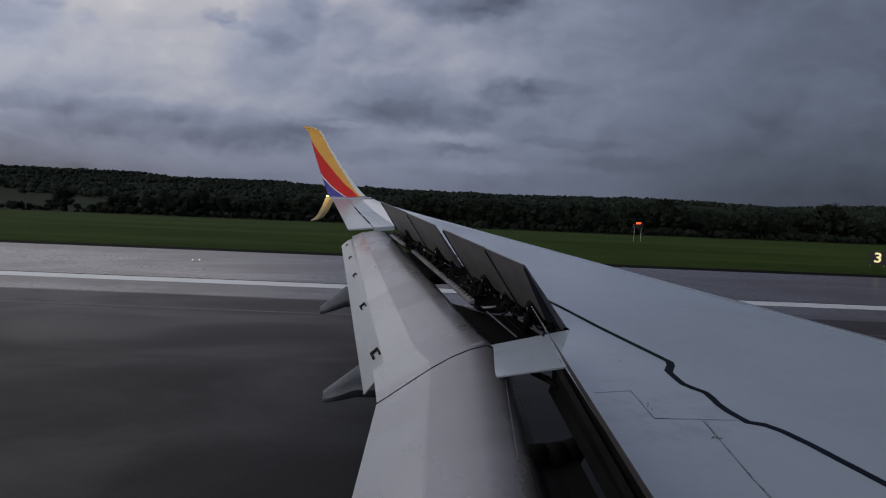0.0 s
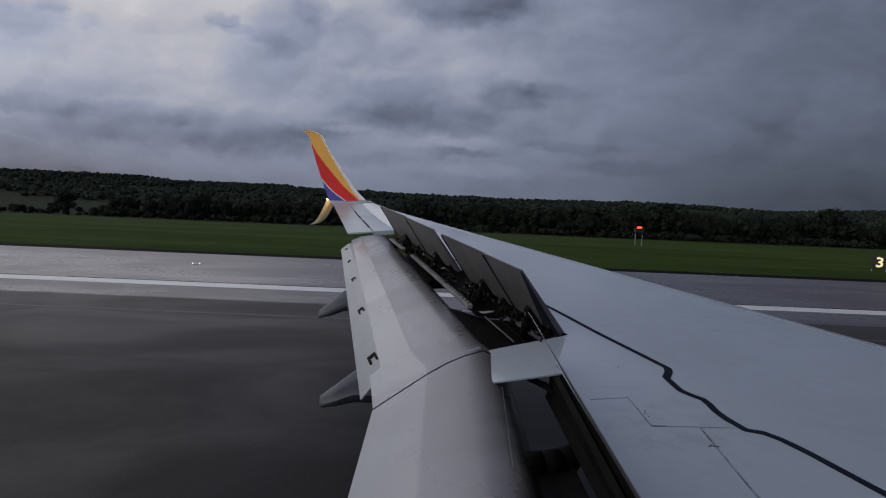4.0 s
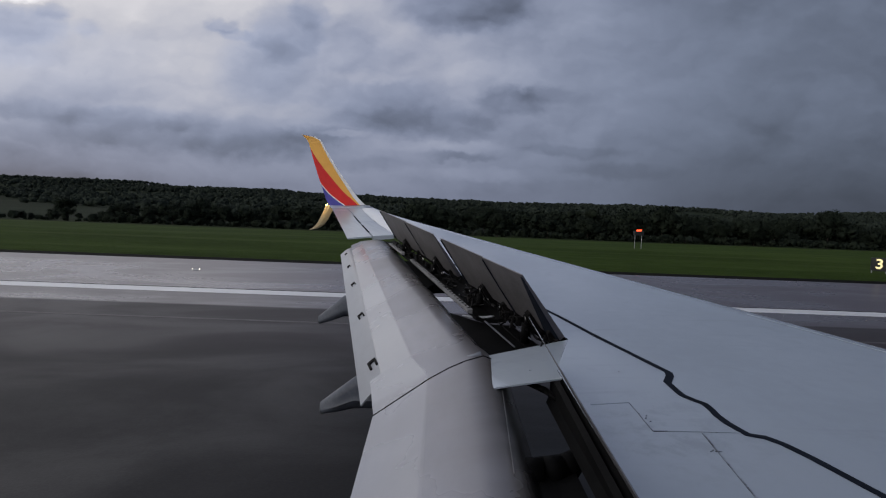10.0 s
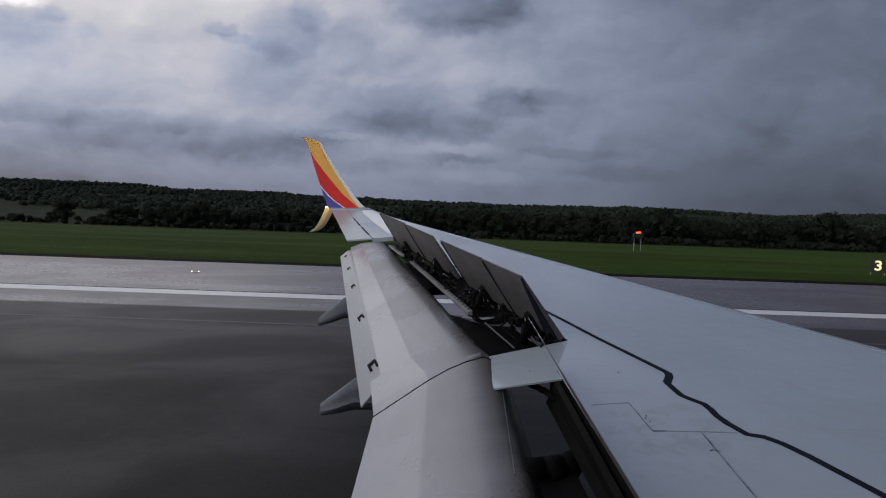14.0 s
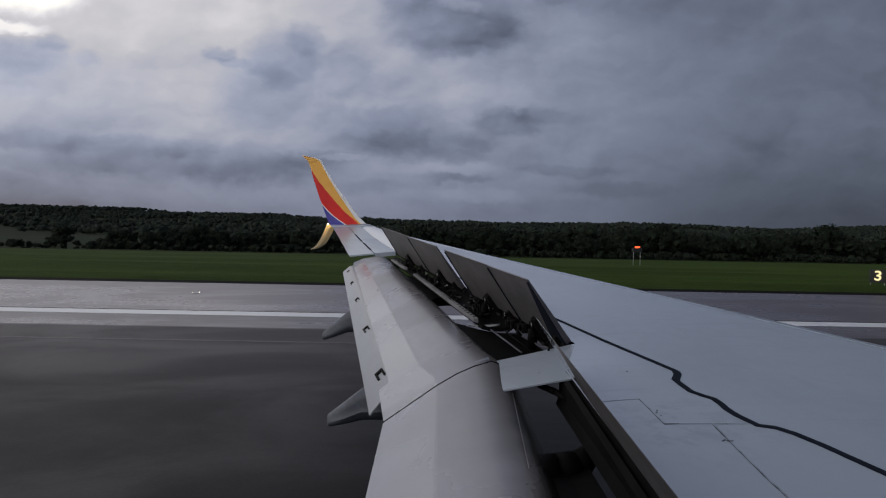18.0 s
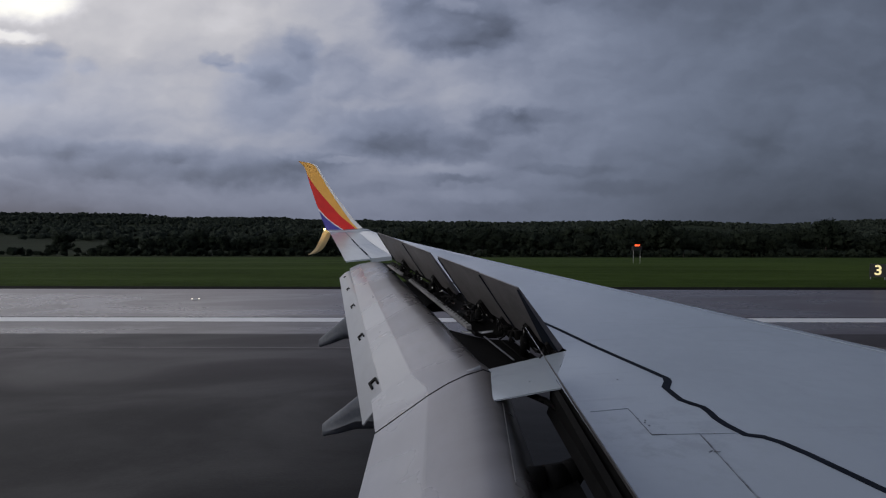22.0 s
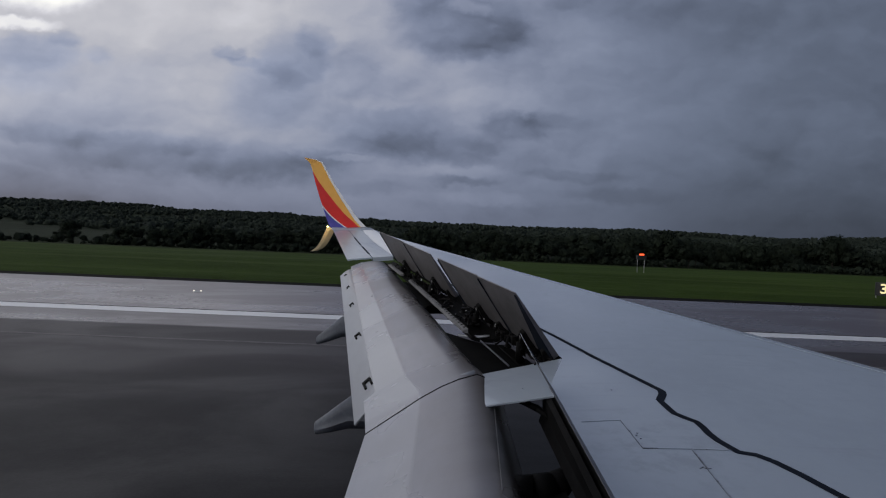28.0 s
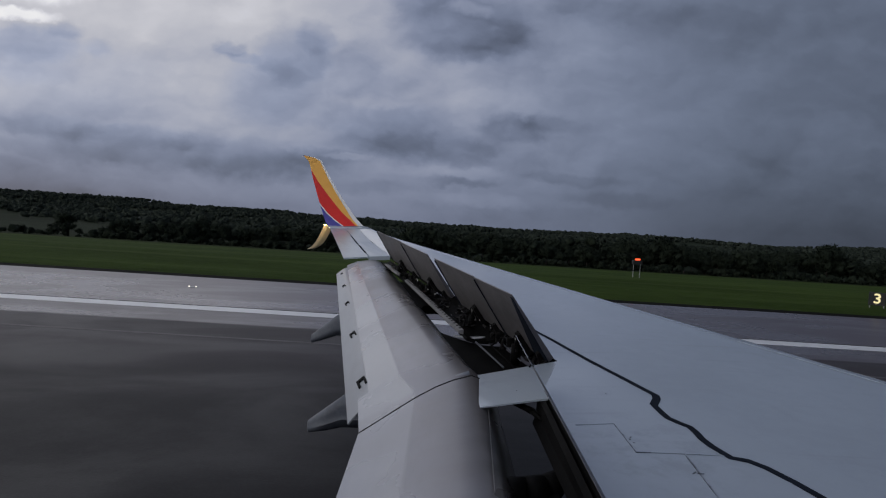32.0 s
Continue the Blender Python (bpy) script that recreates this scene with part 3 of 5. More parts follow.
# ---- strips of sealant and panel gaps, laid on the skin
def strip(name, pts, width, mat, label="", lift=0.004, onto=None):
    pts = [Vector((x, y, 0)) for x, y in pts]
    fine = []
    for a, b in zip(pts, pts[1:]):
        n = max(1, int((b - a).length / 0.25))
        fine += [a + (b - a) * i / n for i in range(n)]
    fine.append(pts[-1])
    rows = []
    for i, p in enumerate(fine):
        d = (fine[min(i + 1, len(fine) - 1)] - fine[max(i - 1, 0)]).normalized()
        s = Vector((-d.y, d.x, 0))
        w = width[0] + (width[1] - width[0]) * i / max(1, len(fine) - 1)
        rows.append([on_skin(*(p + s * w / 2).xy, lift), on_skin(*(p - s * w / 2).xy, lift)])
    return part(name, mesh(name, *grid(rows, (0, 0, -0.003)), mat), airliner, label)


SEAM = [(-0.02, 8.3), (1.10, 5.03), (1.285, 4.43), (1.535, 3.60)]
strip("sealant_line", SEAM, (0.020, 0.040), M_SEAL, "dark blue-grey sealant line on the wing")
strip("sealant_line", [(1.535, 3.60), (1.515, 3.53), (1.452, 3.42)], (0.052, 0.052), M_SEAL)
strip("sealant_line", [(1.452, 3.42), (1.452, 3.30), (1.455, 3.21), (1.49, 3.14), (1.53, 3.08), (1.532, 3.0), (1.524, 2.925), (1.533, 2.83), (1.568, 2.70), (1.64, 2.67), (1.69, 2.60), (1.74, 2.47), (1.836, 2.139), (2.05, 1.4), (2.2, 0.6)], (0.040, 0.042), M_SEAL)
for pts, w in (([(1.095, 3.11), (1.095, 2.746)], 0.0045), ([(1.095, 2.746), (1.17, 2.745)], 0.006), ([(1.344, 2.735), (1.293, 2.182), (1.26, 1.4)], 0.007), ([(1.313, 2.53), (1.345, 2.53)], 0.006), ([(1.29, 2.53), (1.313, 2.545)], 0.006)):
    strip("panel_gap", pts, (w, w), M_LINE)
for pts in ([(0.861, 3.093), (1.096, 3.114)], [(1.17, 2.745), (1.344, 2.735), (1.56, 2.72)]):
    strip("panel_seam", pts, (0.004, 0.004), M_FAINT, lift=0.003)
for x, y in ((1.115, 2.90), (1.125, 2.86), (1.13, 2.93), (1.10, 2.96), (1.42, 2.727), (1.39, 2.727), (1.20, 3.62), (0.62, 3.82)):
    part("fastener", mesh("fastener", *tube(on_skin(x, y, 0.001), on_skin(x, y, 0.005), 0.0055, n=6), M_LINE), airliner)
# tip: aileron hinge gap and grime by the tab
strip("slat_seam", [(x_nose(y) - 0.10, y) for y in (2.2, 4.2, 5.2)], (0.008, 0.006), M_FAINT)


# ---- spoilers: raised about the hinge line
def spoiler(y0, y1, lift_deg, chord):
    """A panel hinged along the skin's rear edge, lifted by so many degrees, with lugs and an actuator below."""
    a = Vector((x_hinge(y0) - 0.012, y0, z_hinge(y0) + 0.01))
    b = Vector((x_hinge(y1) - 0.012, y1, z_hinge(y1) + 0.01))
    along = (b - a).normalized()
    rest = Vector((x_rear(y0) - x_hinge(y0), 0, z_rear(y0) - z_hinge(y0)))
    rest = (rest - along * rest.dot(along)).normalized()
    turn = Matrix.Rotation(radians(lift_deg), 3, along)
    if (turn @ rest).z < rest.z:
        turn = Matrix.Rotation(radians(-lift_deg), 3, along)
    out = turn @ rest                # from the hinge to the panel's trailing edge
    up = along.cross(out)
    if up.z < 0 and abs(up.z) > 0.2 or up.x < 0:
        up = -up                     # towards the outer skin
    length = (b - a).length

    def at(s, c, h):
        return a + along * (s * length) + out * (c * chord) + up * h

    e = 0.014
    s0, s1 = e / length, 1 - e / length
    rows = []
    for s in np.linspace(s0, s1, 5):
        ring = [at(s, 0.0, 0.0), at(s, 0.5, 0.0), at(s, 1.0, 0.0), at(s, 1.0, -0.010), at(s, 0.5, -0.035), at(s, 0.0, -0.05)]
        rows.append(ring)
    v, f = grid(rows, closed=True)
    me = mesh("spoiler", v, f, M_WING)
    me.materials.append(M_SPOIL)
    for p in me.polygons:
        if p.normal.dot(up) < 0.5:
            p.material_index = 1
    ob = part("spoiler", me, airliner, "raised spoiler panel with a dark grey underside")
    # dark sealing strip along the outboard end, and an added dark triangle for the innermost panel's bevelled end
    q = [at(s1 - 0.022, 0.0, -0.052), at(s1, 0.0, -0.052), at(s1, 0.97, -0.013), at(s1 - 0.012, 0.97, -0.013)]
    part("seal_strip", mesh("seal_strip", *grid([q, [p - up * 0.012 for p in q]], closed=True), M_SEAL), ob)
    if y0 < 5:
        q = [at(s0, 0.0, -0.053), at(0.30, 0.0, -0.053), at(s0 + 0.03, 0.97, -0.014), at(s0, 0.97, -0.014)]
        part("end_bevel", mesh("end_bevel", *grid([q, [p - up * 0.006 for p in q]], closed=True), M_SEAL), ob, "dark triangle for the panel's bevelled inner end")
    # hydraulic actuator: a stout black barrel low down, its rod end in a lug on the panel
    root, eye = at(0.52, -0.10, -0.22), at(0.50, 0.20, -0.075)
    mid = root.lerp(eye, 0.72)
    part("actuator_barrel", mesh("actuator_barrel", *tube(root, mid, 0.046, 0.040), M_DARK, True), ob, "dark hydraulic actuator barrel")
    part("actuator_rod", mesh("actuator_rod", *tube(mid, eye, 0.013), M_STEEL, True), ob, "bright steel actuator rod")
    for s, tall, wide in ((0.14, 0.12, 0.05), (0.44, 0.30, 0.06), (0.55, 0.20, 0.07)):
        w = wide / length * 0.9
        # a triangular lug plate, its crest bent to one side
        q = [at(s - w, -0.05, -0.052), at(s + w, -0.05, -0.052), at(s + w * 0.9, tall * 0.5, -0.052), at(s + w * 0.1, tall, -0.03), at(s - w * 0.5, tall * 0.86, -0.035), at(s - w * 0.6, tall * 0.45, -0.045)]
        part("hinge_lug", mesh("hinge_lug", *grid([q, [p - up * 0.05 for p in q]], closed=True), M_LINES), ob, "black hinge lug")
    return ob


for y0, y1 in ((4.42, 5.31), (5.31, 6.70), (7.05, 8.70), (8.70, 11.0)):
    spoiler(y0, y1, 52 + 14, 0.69)


# ground spoiler at the wing root, raised GROUND_LIFT degrees from lying flat
GROUND_LIFT = 58.07
a, b = Vector((0.79, 3.66, 2.715)), Vector((0.79, 1.0, 2.58))
along = (b - a).normalized()
out = Vector((-math.cos(radians(GROUND_LIFT)), 0, math.sin(radians(GROUND_LIFT))))
out = (out - along * out.dot(along)).normalized()
n = out.cross(along).normalized()
if n.x < 0:
    n = -n
rows = []
for s in (0.0, 0.2, 0.35, 0.7, 1.0):
    p = a.lerp(b, s)
    rows.append([p, p + out * 0.44, p + out * 0.44 + n * 0.002, p + out * 0.2 + n * 0.012, p + n * 0.012])
me = mesh("ground_spoiler", *grid(rows, closed=True), M_SPOIL)
me.materials.append(M_WING)
for p in me.polygons:                # wing paint at its outer end, the darker underside colour along the rest
    if p.center.y > 3.1:
        p.material_index = 1
part("ground_spoiler", me, airliner, "raised inboard ground spoiler seen edge on")
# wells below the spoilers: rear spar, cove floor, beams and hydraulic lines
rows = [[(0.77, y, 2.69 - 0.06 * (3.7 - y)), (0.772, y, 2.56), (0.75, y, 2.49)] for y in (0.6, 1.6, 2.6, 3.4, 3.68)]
part("spar_web", mesh("spar_web", *grid(rows, (-0.03, 0, -0.02)), M_DARK), airliner, "spar web in the spoiler well, near black for its shade")
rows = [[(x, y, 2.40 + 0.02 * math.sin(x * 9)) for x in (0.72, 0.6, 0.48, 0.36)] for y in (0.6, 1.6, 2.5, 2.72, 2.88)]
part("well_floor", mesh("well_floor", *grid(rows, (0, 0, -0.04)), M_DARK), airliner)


def cove(c, y, drop):
    """A point in the cove behind the hinge line: so far back, at a station, so far below the hinge."""
    return Vector((x_hinge(y) - c, y, z_hinge(y) - drop))


def plate(name, outline, drop, thick, mat, label=""):
    top = [cove(c, y, drop) for c, y in outline]
    return part(name, mesh(name, *grid([top, [p - Vector((0, 0, thick)) for p in top]], closed=True), mat), airliner, label)


def tray_edge(y):
    """How far back the black tray under the spoilers reaches; a pale edge beam runs along it."""
    return between(y, [4.4, 5.49, 8.69, 10.6], [0.50, 0.412, 0.262, 0.235])


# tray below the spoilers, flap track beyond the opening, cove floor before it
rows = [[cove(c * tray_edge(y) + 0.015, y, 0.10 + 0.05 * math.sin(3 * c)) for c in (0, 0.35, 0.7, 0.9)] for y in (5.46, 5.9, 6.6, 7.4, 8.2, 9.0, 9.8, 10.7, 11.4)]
part("spoiler_tray", mesh("spoiler_tray", *grid(rows, (0, 0, -0.04)), M_DARK), airliner, "tray full of lines below the spoilers, near black for shade")
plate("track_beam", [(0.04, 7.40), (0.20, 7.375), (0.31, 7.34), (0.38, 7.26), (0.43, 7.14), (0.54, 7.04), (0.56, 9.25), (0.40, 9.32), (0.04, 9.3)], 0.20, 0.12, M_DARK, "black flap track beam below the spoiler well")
plate("cove_floor", [(0.64, 5.96), (0.523, 5.873), (0.45, 5.76), (0.374, 5.62), (0.29, 5.52), (0.20, 5.47), (0.02, 5.46), (0.02, 4.39), (0.70, 4.39)], 0.20, 0.04, M_DARK, "floor of the flap cove, near black for shade")
rows = [[cove(c, y, d), cove(c + 0.012, y - w, d + 0.006)] for c, y, d, w in ((0.44, 5.70, 0.165, 0.01), (0.374, 5.61, 0.15, 0.03), (0.30, 5.535, 0.13, 0.045), (0.24, 5.49, 0.11, 0.035), (0.195, 5.465, 0.10, 0.012))]
part("cove_lip", mesh("cove_lip", *grid(rows, (0, 0, -0.012)), M_AFT, True), airliner, "pale curved lip at the end of the cove")


def beam(y0, y1, width, label=""):
    rows = []
    for y in np.linspace(y0, y1, 9):
        q = cove(tray_edge(y), y, 0.055)
        rows.append([q, q + Vector((-width, 0, -0.012)), q + Vector((-width, 0, -0.04)), q + Vector((0, 0, -0.05))])
    ob = part("edge_beam", mesh("edge_beam", *grid(rows, closed=True), M_BEAM), airliner, label)
    for y in np.arange(min(y0, y1) + 0.06, max(y0, y1), 0.105):
        q = cove(tray_edge(y) + width * 0.18, y, 0.053)
        part("slot", mesh("slot", *grid([[q, q + Vector((-width * 0.5, 0.01, -0.004))], [q + Vector((0, 0.05, 0)), q + Vector((-width * 0.5, 0.06, -0.004))]], (0, 0, -0.006)), M_DARK), ob)


beam(5.50, 8.69, 0.050, "pale slotted edge beam in the spoiler well")
beam(9.34, 10.6, 0.055, "pale slotted edge beam in the spoiler well")

arm = [(0.58, 3.68, 2.60, 0.012), (0.64, 3.66, 2.59, 0.022), (0.70, 3.60, 2.58, 0.024), (0.75, 3.48, 2.56, 0.012)]
v, f = joined(*[tube(a[:3], b[:3], a[3], b[3], 10) for a, b in zip(arm, arm[1:])])
part("hinge_arm", mesh("hinge_arm", v, f, M_DARK, True), airliner, "black curved hinge arm in the spoiler well")
lump = [(0.34, 2.80, 2.36, 0.05), (0.42, 2.86, 2.36, 0.09), (0.55, 2.84, 2.37, 0.10), (0.66, 2.88, 2.38, 0.09), (0.76, 2.95, 2.42, 0.06)]
v, f = joined(*[tube(a[:3], b[:3], a[3], b[3], 12) for a, b in zip(lump, lump[1:])])
part("torque_tube", mesh("torque_tube", v, f, M_DARK, True), airliner, "black drive shaft housing across the well")
for c0, y0, d0, c1, y1, d1, r, mat in ((0.314, 5.40, 0.15, 0.354, 4.608, 0.15, 0.009, M_FAIR), (0.081, 5.304, 0.12, 0.148, 4.735, 0.12, 0.006, M_FAIR), (0.20, 5.35, 0.14, 0.25, 4.6, 0.15, 0.006, M_DARK)):
    part("guide_rail", mesh("guide_rail", *tube(cove(c0, y0, d0), cove(c1, y1, d1), r, n=8), mat, True), airliner, "thin rail in the dark cove")
# hydraulic lines, valves and brackets crowding the tray
rnd = random.Random(4)
for i in range(130):
    y = 4.5 + 6.2 * rnd.random() ** 1.25
    c = rnd.uniform(0.04, tray_edge(y) - 0.06 if y > 5.6 else 0.14)
    p = cove(c, y, rnd.uniform(0.03, 0.13))
    q = p + Vector((rnd.uniform(-0.10, 0.05), rnd.uniform(-0.25, 0.25), rnd.uniform(-0.05, 0.07)))
    part("hydraulic_line", mesh("hydraulic_line", *tube(p, q, rnd.uniform(0.005, 0.014), n=6), M_STEEL if rnd.random() < 0.05 else M_LINES), airliner)
for i in range(30):
    y = rnd.uniform(4.55, 10.6)
    p = cove(rnd.uniform(0.04, 0.20 if y > 5.6 else 0.10), y, rnd.uniform(0.05, 0.14))
    a, b, h = rnd.uniform(0.012, 0.03), rnd.uniform(0.02, 0.06), rnd.uniform(0.02, 0.06)
    part("valve_block", mesh("valve_block", *box(p.x - a, p.x + a, p.y - b, p.y + b, p.z - h, p.z + h * 0.6, 0.01), M_LINES), airliner)
# tiny fittings coloured white in place of the glints among the lines
for i in range(16):
    y = rnd.uniform(4.6, 10.4)
    p = cove(rnd.uniform(0.05, 0.20 if y > 5.6 else 0.12), y, rnd.uniform(0.0, 0.08))
    part("fitting", mesh("fitting", *tube(p, p + Vector((-0.008, 0, 0.012)), 0.008, 0.004, 6), M_TRIM), airliner, "small metal fitting coloured white for its glint")


# ---- flaps, run out and drooped: profiles from front to trailing edge
INNER = [(0.535, 2.40), (0.485, 2.51), (0.41, 2.58), (0.318, 2.61), (0.17, 2.58), (0.03, 2.53), (-0.124, 2.452), (-0.33, 2.32), (-0.545, 2.18)]
OUTER = [(-1.125, 2.89), (-1.175, 2.96), (-1.30, 3.01), (-1.45, 3.028), (-1.55, 3.018), (-1.65, 3.003), (-1.76, 2.978), (-1.90, 2.925), (-2.08, 2.85)]
SKEW = -0.26                     # the end of the outboard flap runs inboard towards its trailing edge


def flap(name, y0, y1, p0, p1, thick, label, n=24, skew=0.0, fade=True, mat=None):
    rows = []
    m = len(p0) - 1
    for s in np.linspace(0, 1, n):
        k = skew * ((1 - s) if fade else 1)
        top = [Vector((a[0] + (b[0] - a[0]) * s, y0 + (y1 - y0) * s + k * max(0, i - 3) / max(1, m - 3), a[1] + (b[1] - a[1]) * s)) for i, (a, b) in enumerate(zip(p0, p1))]
        low = []
        for i, q in enumerate(top[1:-1], 1):
            c = i / m
            low.append(q - Vector((0.3, 0, 1)).normalized() * thick * (1 - c) ** 0.6 * (1 - 0.35 * s))
        rows.append(top + [top[-1] + Vector((0.012, 0, -0.010))] + low[::-1])
    me = mesh(name, *grid(rows, closed=True), mat or M_FLAP, True)
    me.set_sharp_from_angle(angle=radians(50))
    width = len(rows[0])
    if m == 8:                       # a crease two thirds of the way back
        for e in me.edges:
            if all(i % width == 6 for i in e.vertices):
                e.use_edge_sharp = True
    return part(name, me, airliner, label)


def towards(p, s):
    return [(a[0] + (b[0] - a[0]) * s, a[1] + (b[1] - a[1]) * s) for a, b in zip(p, OUTER)]


# outboard main flap: a short inner foot reaches further back than the rest
START = 4.30
def trimmed(p):
    """The outboard section: nose set back, crease and trailing edge closer together."""
    p = [(x - d, z - d * 0.25) for (x, z), d in zip(p, (0.035, 0.03, 0.025) + (0,) * 6)]
    crease = (p[6][0] * 0.66 + p[7][0] * 0.34, p[6][1] * 0.66 + p[7][1] * 0.34 + 0.014)
    heel = (p[8][0] * 0.66 + p[7][0] * 0.34, p[8][1] * 0.66 + p[7][1] * 0.34)
    return p[:6] + [crease, (crease[0] * 0.5 + heel[0] * 0.5, crease[1] * 0.5 + heel[1] * 0.5), heel]


MAIN = trimmed(towards(INNER, 0.066))
FOOT = MAIN[:7] + [MAIN[8], (-0.67, 2.20)]
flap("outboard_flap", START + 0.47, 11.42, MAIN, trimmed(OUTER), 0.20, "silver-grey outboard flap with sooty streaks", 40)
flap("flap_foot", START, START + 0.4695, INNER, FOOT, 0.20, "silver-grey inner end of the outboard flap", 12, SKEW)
# aft flap hangs steeply below the main flap
A0 = [(-0.40, 2.27), (-0.47, 2.25), (-0.53, 2.215), (-0.62, 2.13), (-0.755, 1.955)]
A1 = [(-1.97, 2.83), (-2.03, 2.82), (-2.09, 2.80), (-2.15, 2.75), (-2.235, 2.67)]
flap("aft_flap", 4.79, 11.40, A0, A1, 0.04, "silver-grey aft flap segment, steeply drooped", 40, mat=M_AFT)
# inboard flap
INNER_LOW = [(x + 0.02, z - 0.24) for x, z in INNER]
flap("inboard_flap", START - 0.022, 0.9, INNER, INNER_LOW, 0.24, "silver-grey inboard flap with soot and painted-in shade along its front", 24, SKEW, False)
# black seal round the end of the outboard flap
rows = []
for i, (x, z) in enumerate(INNER[1:], 1):
    y = START + SKEW * max(0, i - 3) / (len(INNER) - 4)
    rows.append([Vector((x, y - 0.02, z + 0.003)), Vector((x, y + 0.002, z + 0.003))])
part("flap_seal", mesh("flap_seal", *grid(rows, (0, 0, -0.06)), M_DARK), airliner, "thin black rubber seal between the flaps")
v, f = tube((0.30, START + 0.03, 2.618), (0.12, START + 0.05, 2.552), 0.022, 0.012, 8)
part("flap_nub", mesh("flap_nub", v, f, M_AFT, True), airliner)
part("seal_strip", mesh("seal_strip", *tube((0.40, 3.6, 2.565), (0.35, 2.6, 2.50), 0.003, n=6), M_FLAP), airliner)


# track brackets on the aft flap
for s in (0.06, 0.30, 0.55, 0.75, 0.93):
    y = 4.79 + (11.4 - 4.79) * s
    a = Vector((A0[2][0] + (A1[2][0] - A0[2][0]) * s, y, A0[2][1] + (A1[2][1] - A0[2][1]) * s))
    d = (Vector((A0[3][0] + (A1[3][0] - A0[3][0]) * s, y, A0[3][1] + (A1[3][1] - A0[3][1]) * s)) - a).normalized()
    n = Vector((d.z, 0, -d.x)) * 0.014
    side = Vector(((A1[2][0] - A0[2][0]) / 6.61, 1, (A1[2][1] - A0[2][1]) / 6.61))
    k = 0.82 - 0.42 * s
    o = a + d * 0.03 + n * 1.2
    e1, e2 = d * 0.13 * k, (d * 0.02 + side * 0.22) * k
    for p, along, across in ((o + e2 * 0.72, e1, e2 * 0.28), (o + e1 * 0.76, e2, e1 * 0.24), (o, e2, e1 * 0.22)):
        v, f = grid([[p, p + along], [p + across, p + along + across]], tuple(-n * 1.6))
        part("track_bracket", mesh("track_bracket", v, f, M_DARK), airliner)


# flap track fairings: canoe bodies whose blunt ends show below the flap
def fairing(y, tip, root, half):
    rows = []
    for s, w, h in ((0, 0.22, 0.36), (0.04, 0.36, 0.46), (0.5, 0.75, 0.8), (1.0, 1, 1.12), (1.8, 1, 1.1), (3.2, 0.7, 0.7), (4.2, 0.1, 0.15)):
        x = tip[0] + (root[0] - tip[0]) * s
        top = tip[1] + (root[1] - tip[1]) * min(s, 1.0)
        hh = 0.31 * h
        c = top - hh / 2
        rows.append([(x, y + half * w * math.cos(q) * (1 if math.sin(q) < 0 else 0.75), c + hh / 2 * math.sin(q)) for q in np.linspace(0, 2 * math.pi, 21)[:-1] + 0.26])
    me = mesh("flap_track_fairing", *grid(rows, closed=True), M_FAIR, True)
    me.set_sharp_from_angle(angle=radians(48))
    return part("flap_track_fairing", me, airliner, "grey canoe-shaped flap track fairing")


fairing(5.6, (-1.31, 1.66), (-0.935, 1.96), 0.15)
fairing(8.6, (-2.04, 1.93), (-1.62, 2.29), 0.12)


# ---- winglet with its stripes
def edge(pts, s):
    n = [p[0] for p in pts]
    return Vector([between(s, n, [p[i] for p in pts]) for i in (1, 2, 3)])


FRONT = [(0, -2.30, 15.25, 3.735), (0.12, -2.53, 15.42, 3.93), (0.25, -2.68, 15.55, 4.09), (0.5, -3.10, 15.76, 4.60), (0.75, -3.49, 15.96, 5.13), (0.93, -3.79, 16.13, 5.60), (0.945, -3.83, 16.14, 5.655), (0.97, -4.01, 16.16, 5.72), (1, -4.38, 16.18, 5.77)]
BACK = [(0, -3.33, 15.32, 3.66), (0.12, -3.44, 15.45, 3.80), (0.25, -3.55, 15.57, 4.02), (0.5, -3.79, 15.80, 4.54), (0.75, -4.00, 16.0, 5.05), (0.93, -4.14, 16.14, 5.45), (0.97, -4.21, 16.17, 5.60), (1, -4.40, 16.2, 5.775)]
B0 = lambda s: 0.145 - 0.03 * s
B1 = lambda s: max(B0(s), between(s, [0, 0.12, 0.25, 0.5, 0.75, 0.9], [0.20, 0.23, 0.33, 0.52, 0.80, 1.0]))
B2 = lambda s: max(B1(s), between(s, [0, 0.12, 0.25, 0.40], [0.55, 0.66, 0.82, 1.0]))
B3 = lambda s: min(1.0, B2(s) + 0.045)


def winglet_band(name, lo, hi, mat, parent, label=""):
    rows = []
    for s in np.linspace(0, 1, 34):
        p, q = edge(FRONT, s), edge(BACK, s)
        u0, u1 = lo(s), hi(s)
        side = Vector((0, 0.93, -0.35)) * 0.04
        r = [p.lerp(q, u0 + (u1 - u0) * i / 4) for i in range(5)]
        rows.append(r + [r[4] + side * (1.02 - u1), r[0] + side * (1.02 - u0)])
    return part(name, mesh(name, *grid(rows, closed=True), mat), parent, label)


zero, one = (lambda s: 0.0), (lambda s: 1.0)
winglet = winglet_band("winglet", zero, B0, M_TRIM, airliner, "blended winglet with orange, red and blue stripes")
winglet_band("orange_stripe", B0, B1, M_ORANGE, winglet, "golden orange painted stripe")
winglet_band("red_stripe", B1, B2, M_RED, winglet, "red painted stripe")
winglet_band("white_stripe", B2, B3, M_TRIM, winglet, "thin white painted stripe")
winglet_band("blue_stripe", B3, one, M_BLUE, winglet, "deep blue painted stripe")
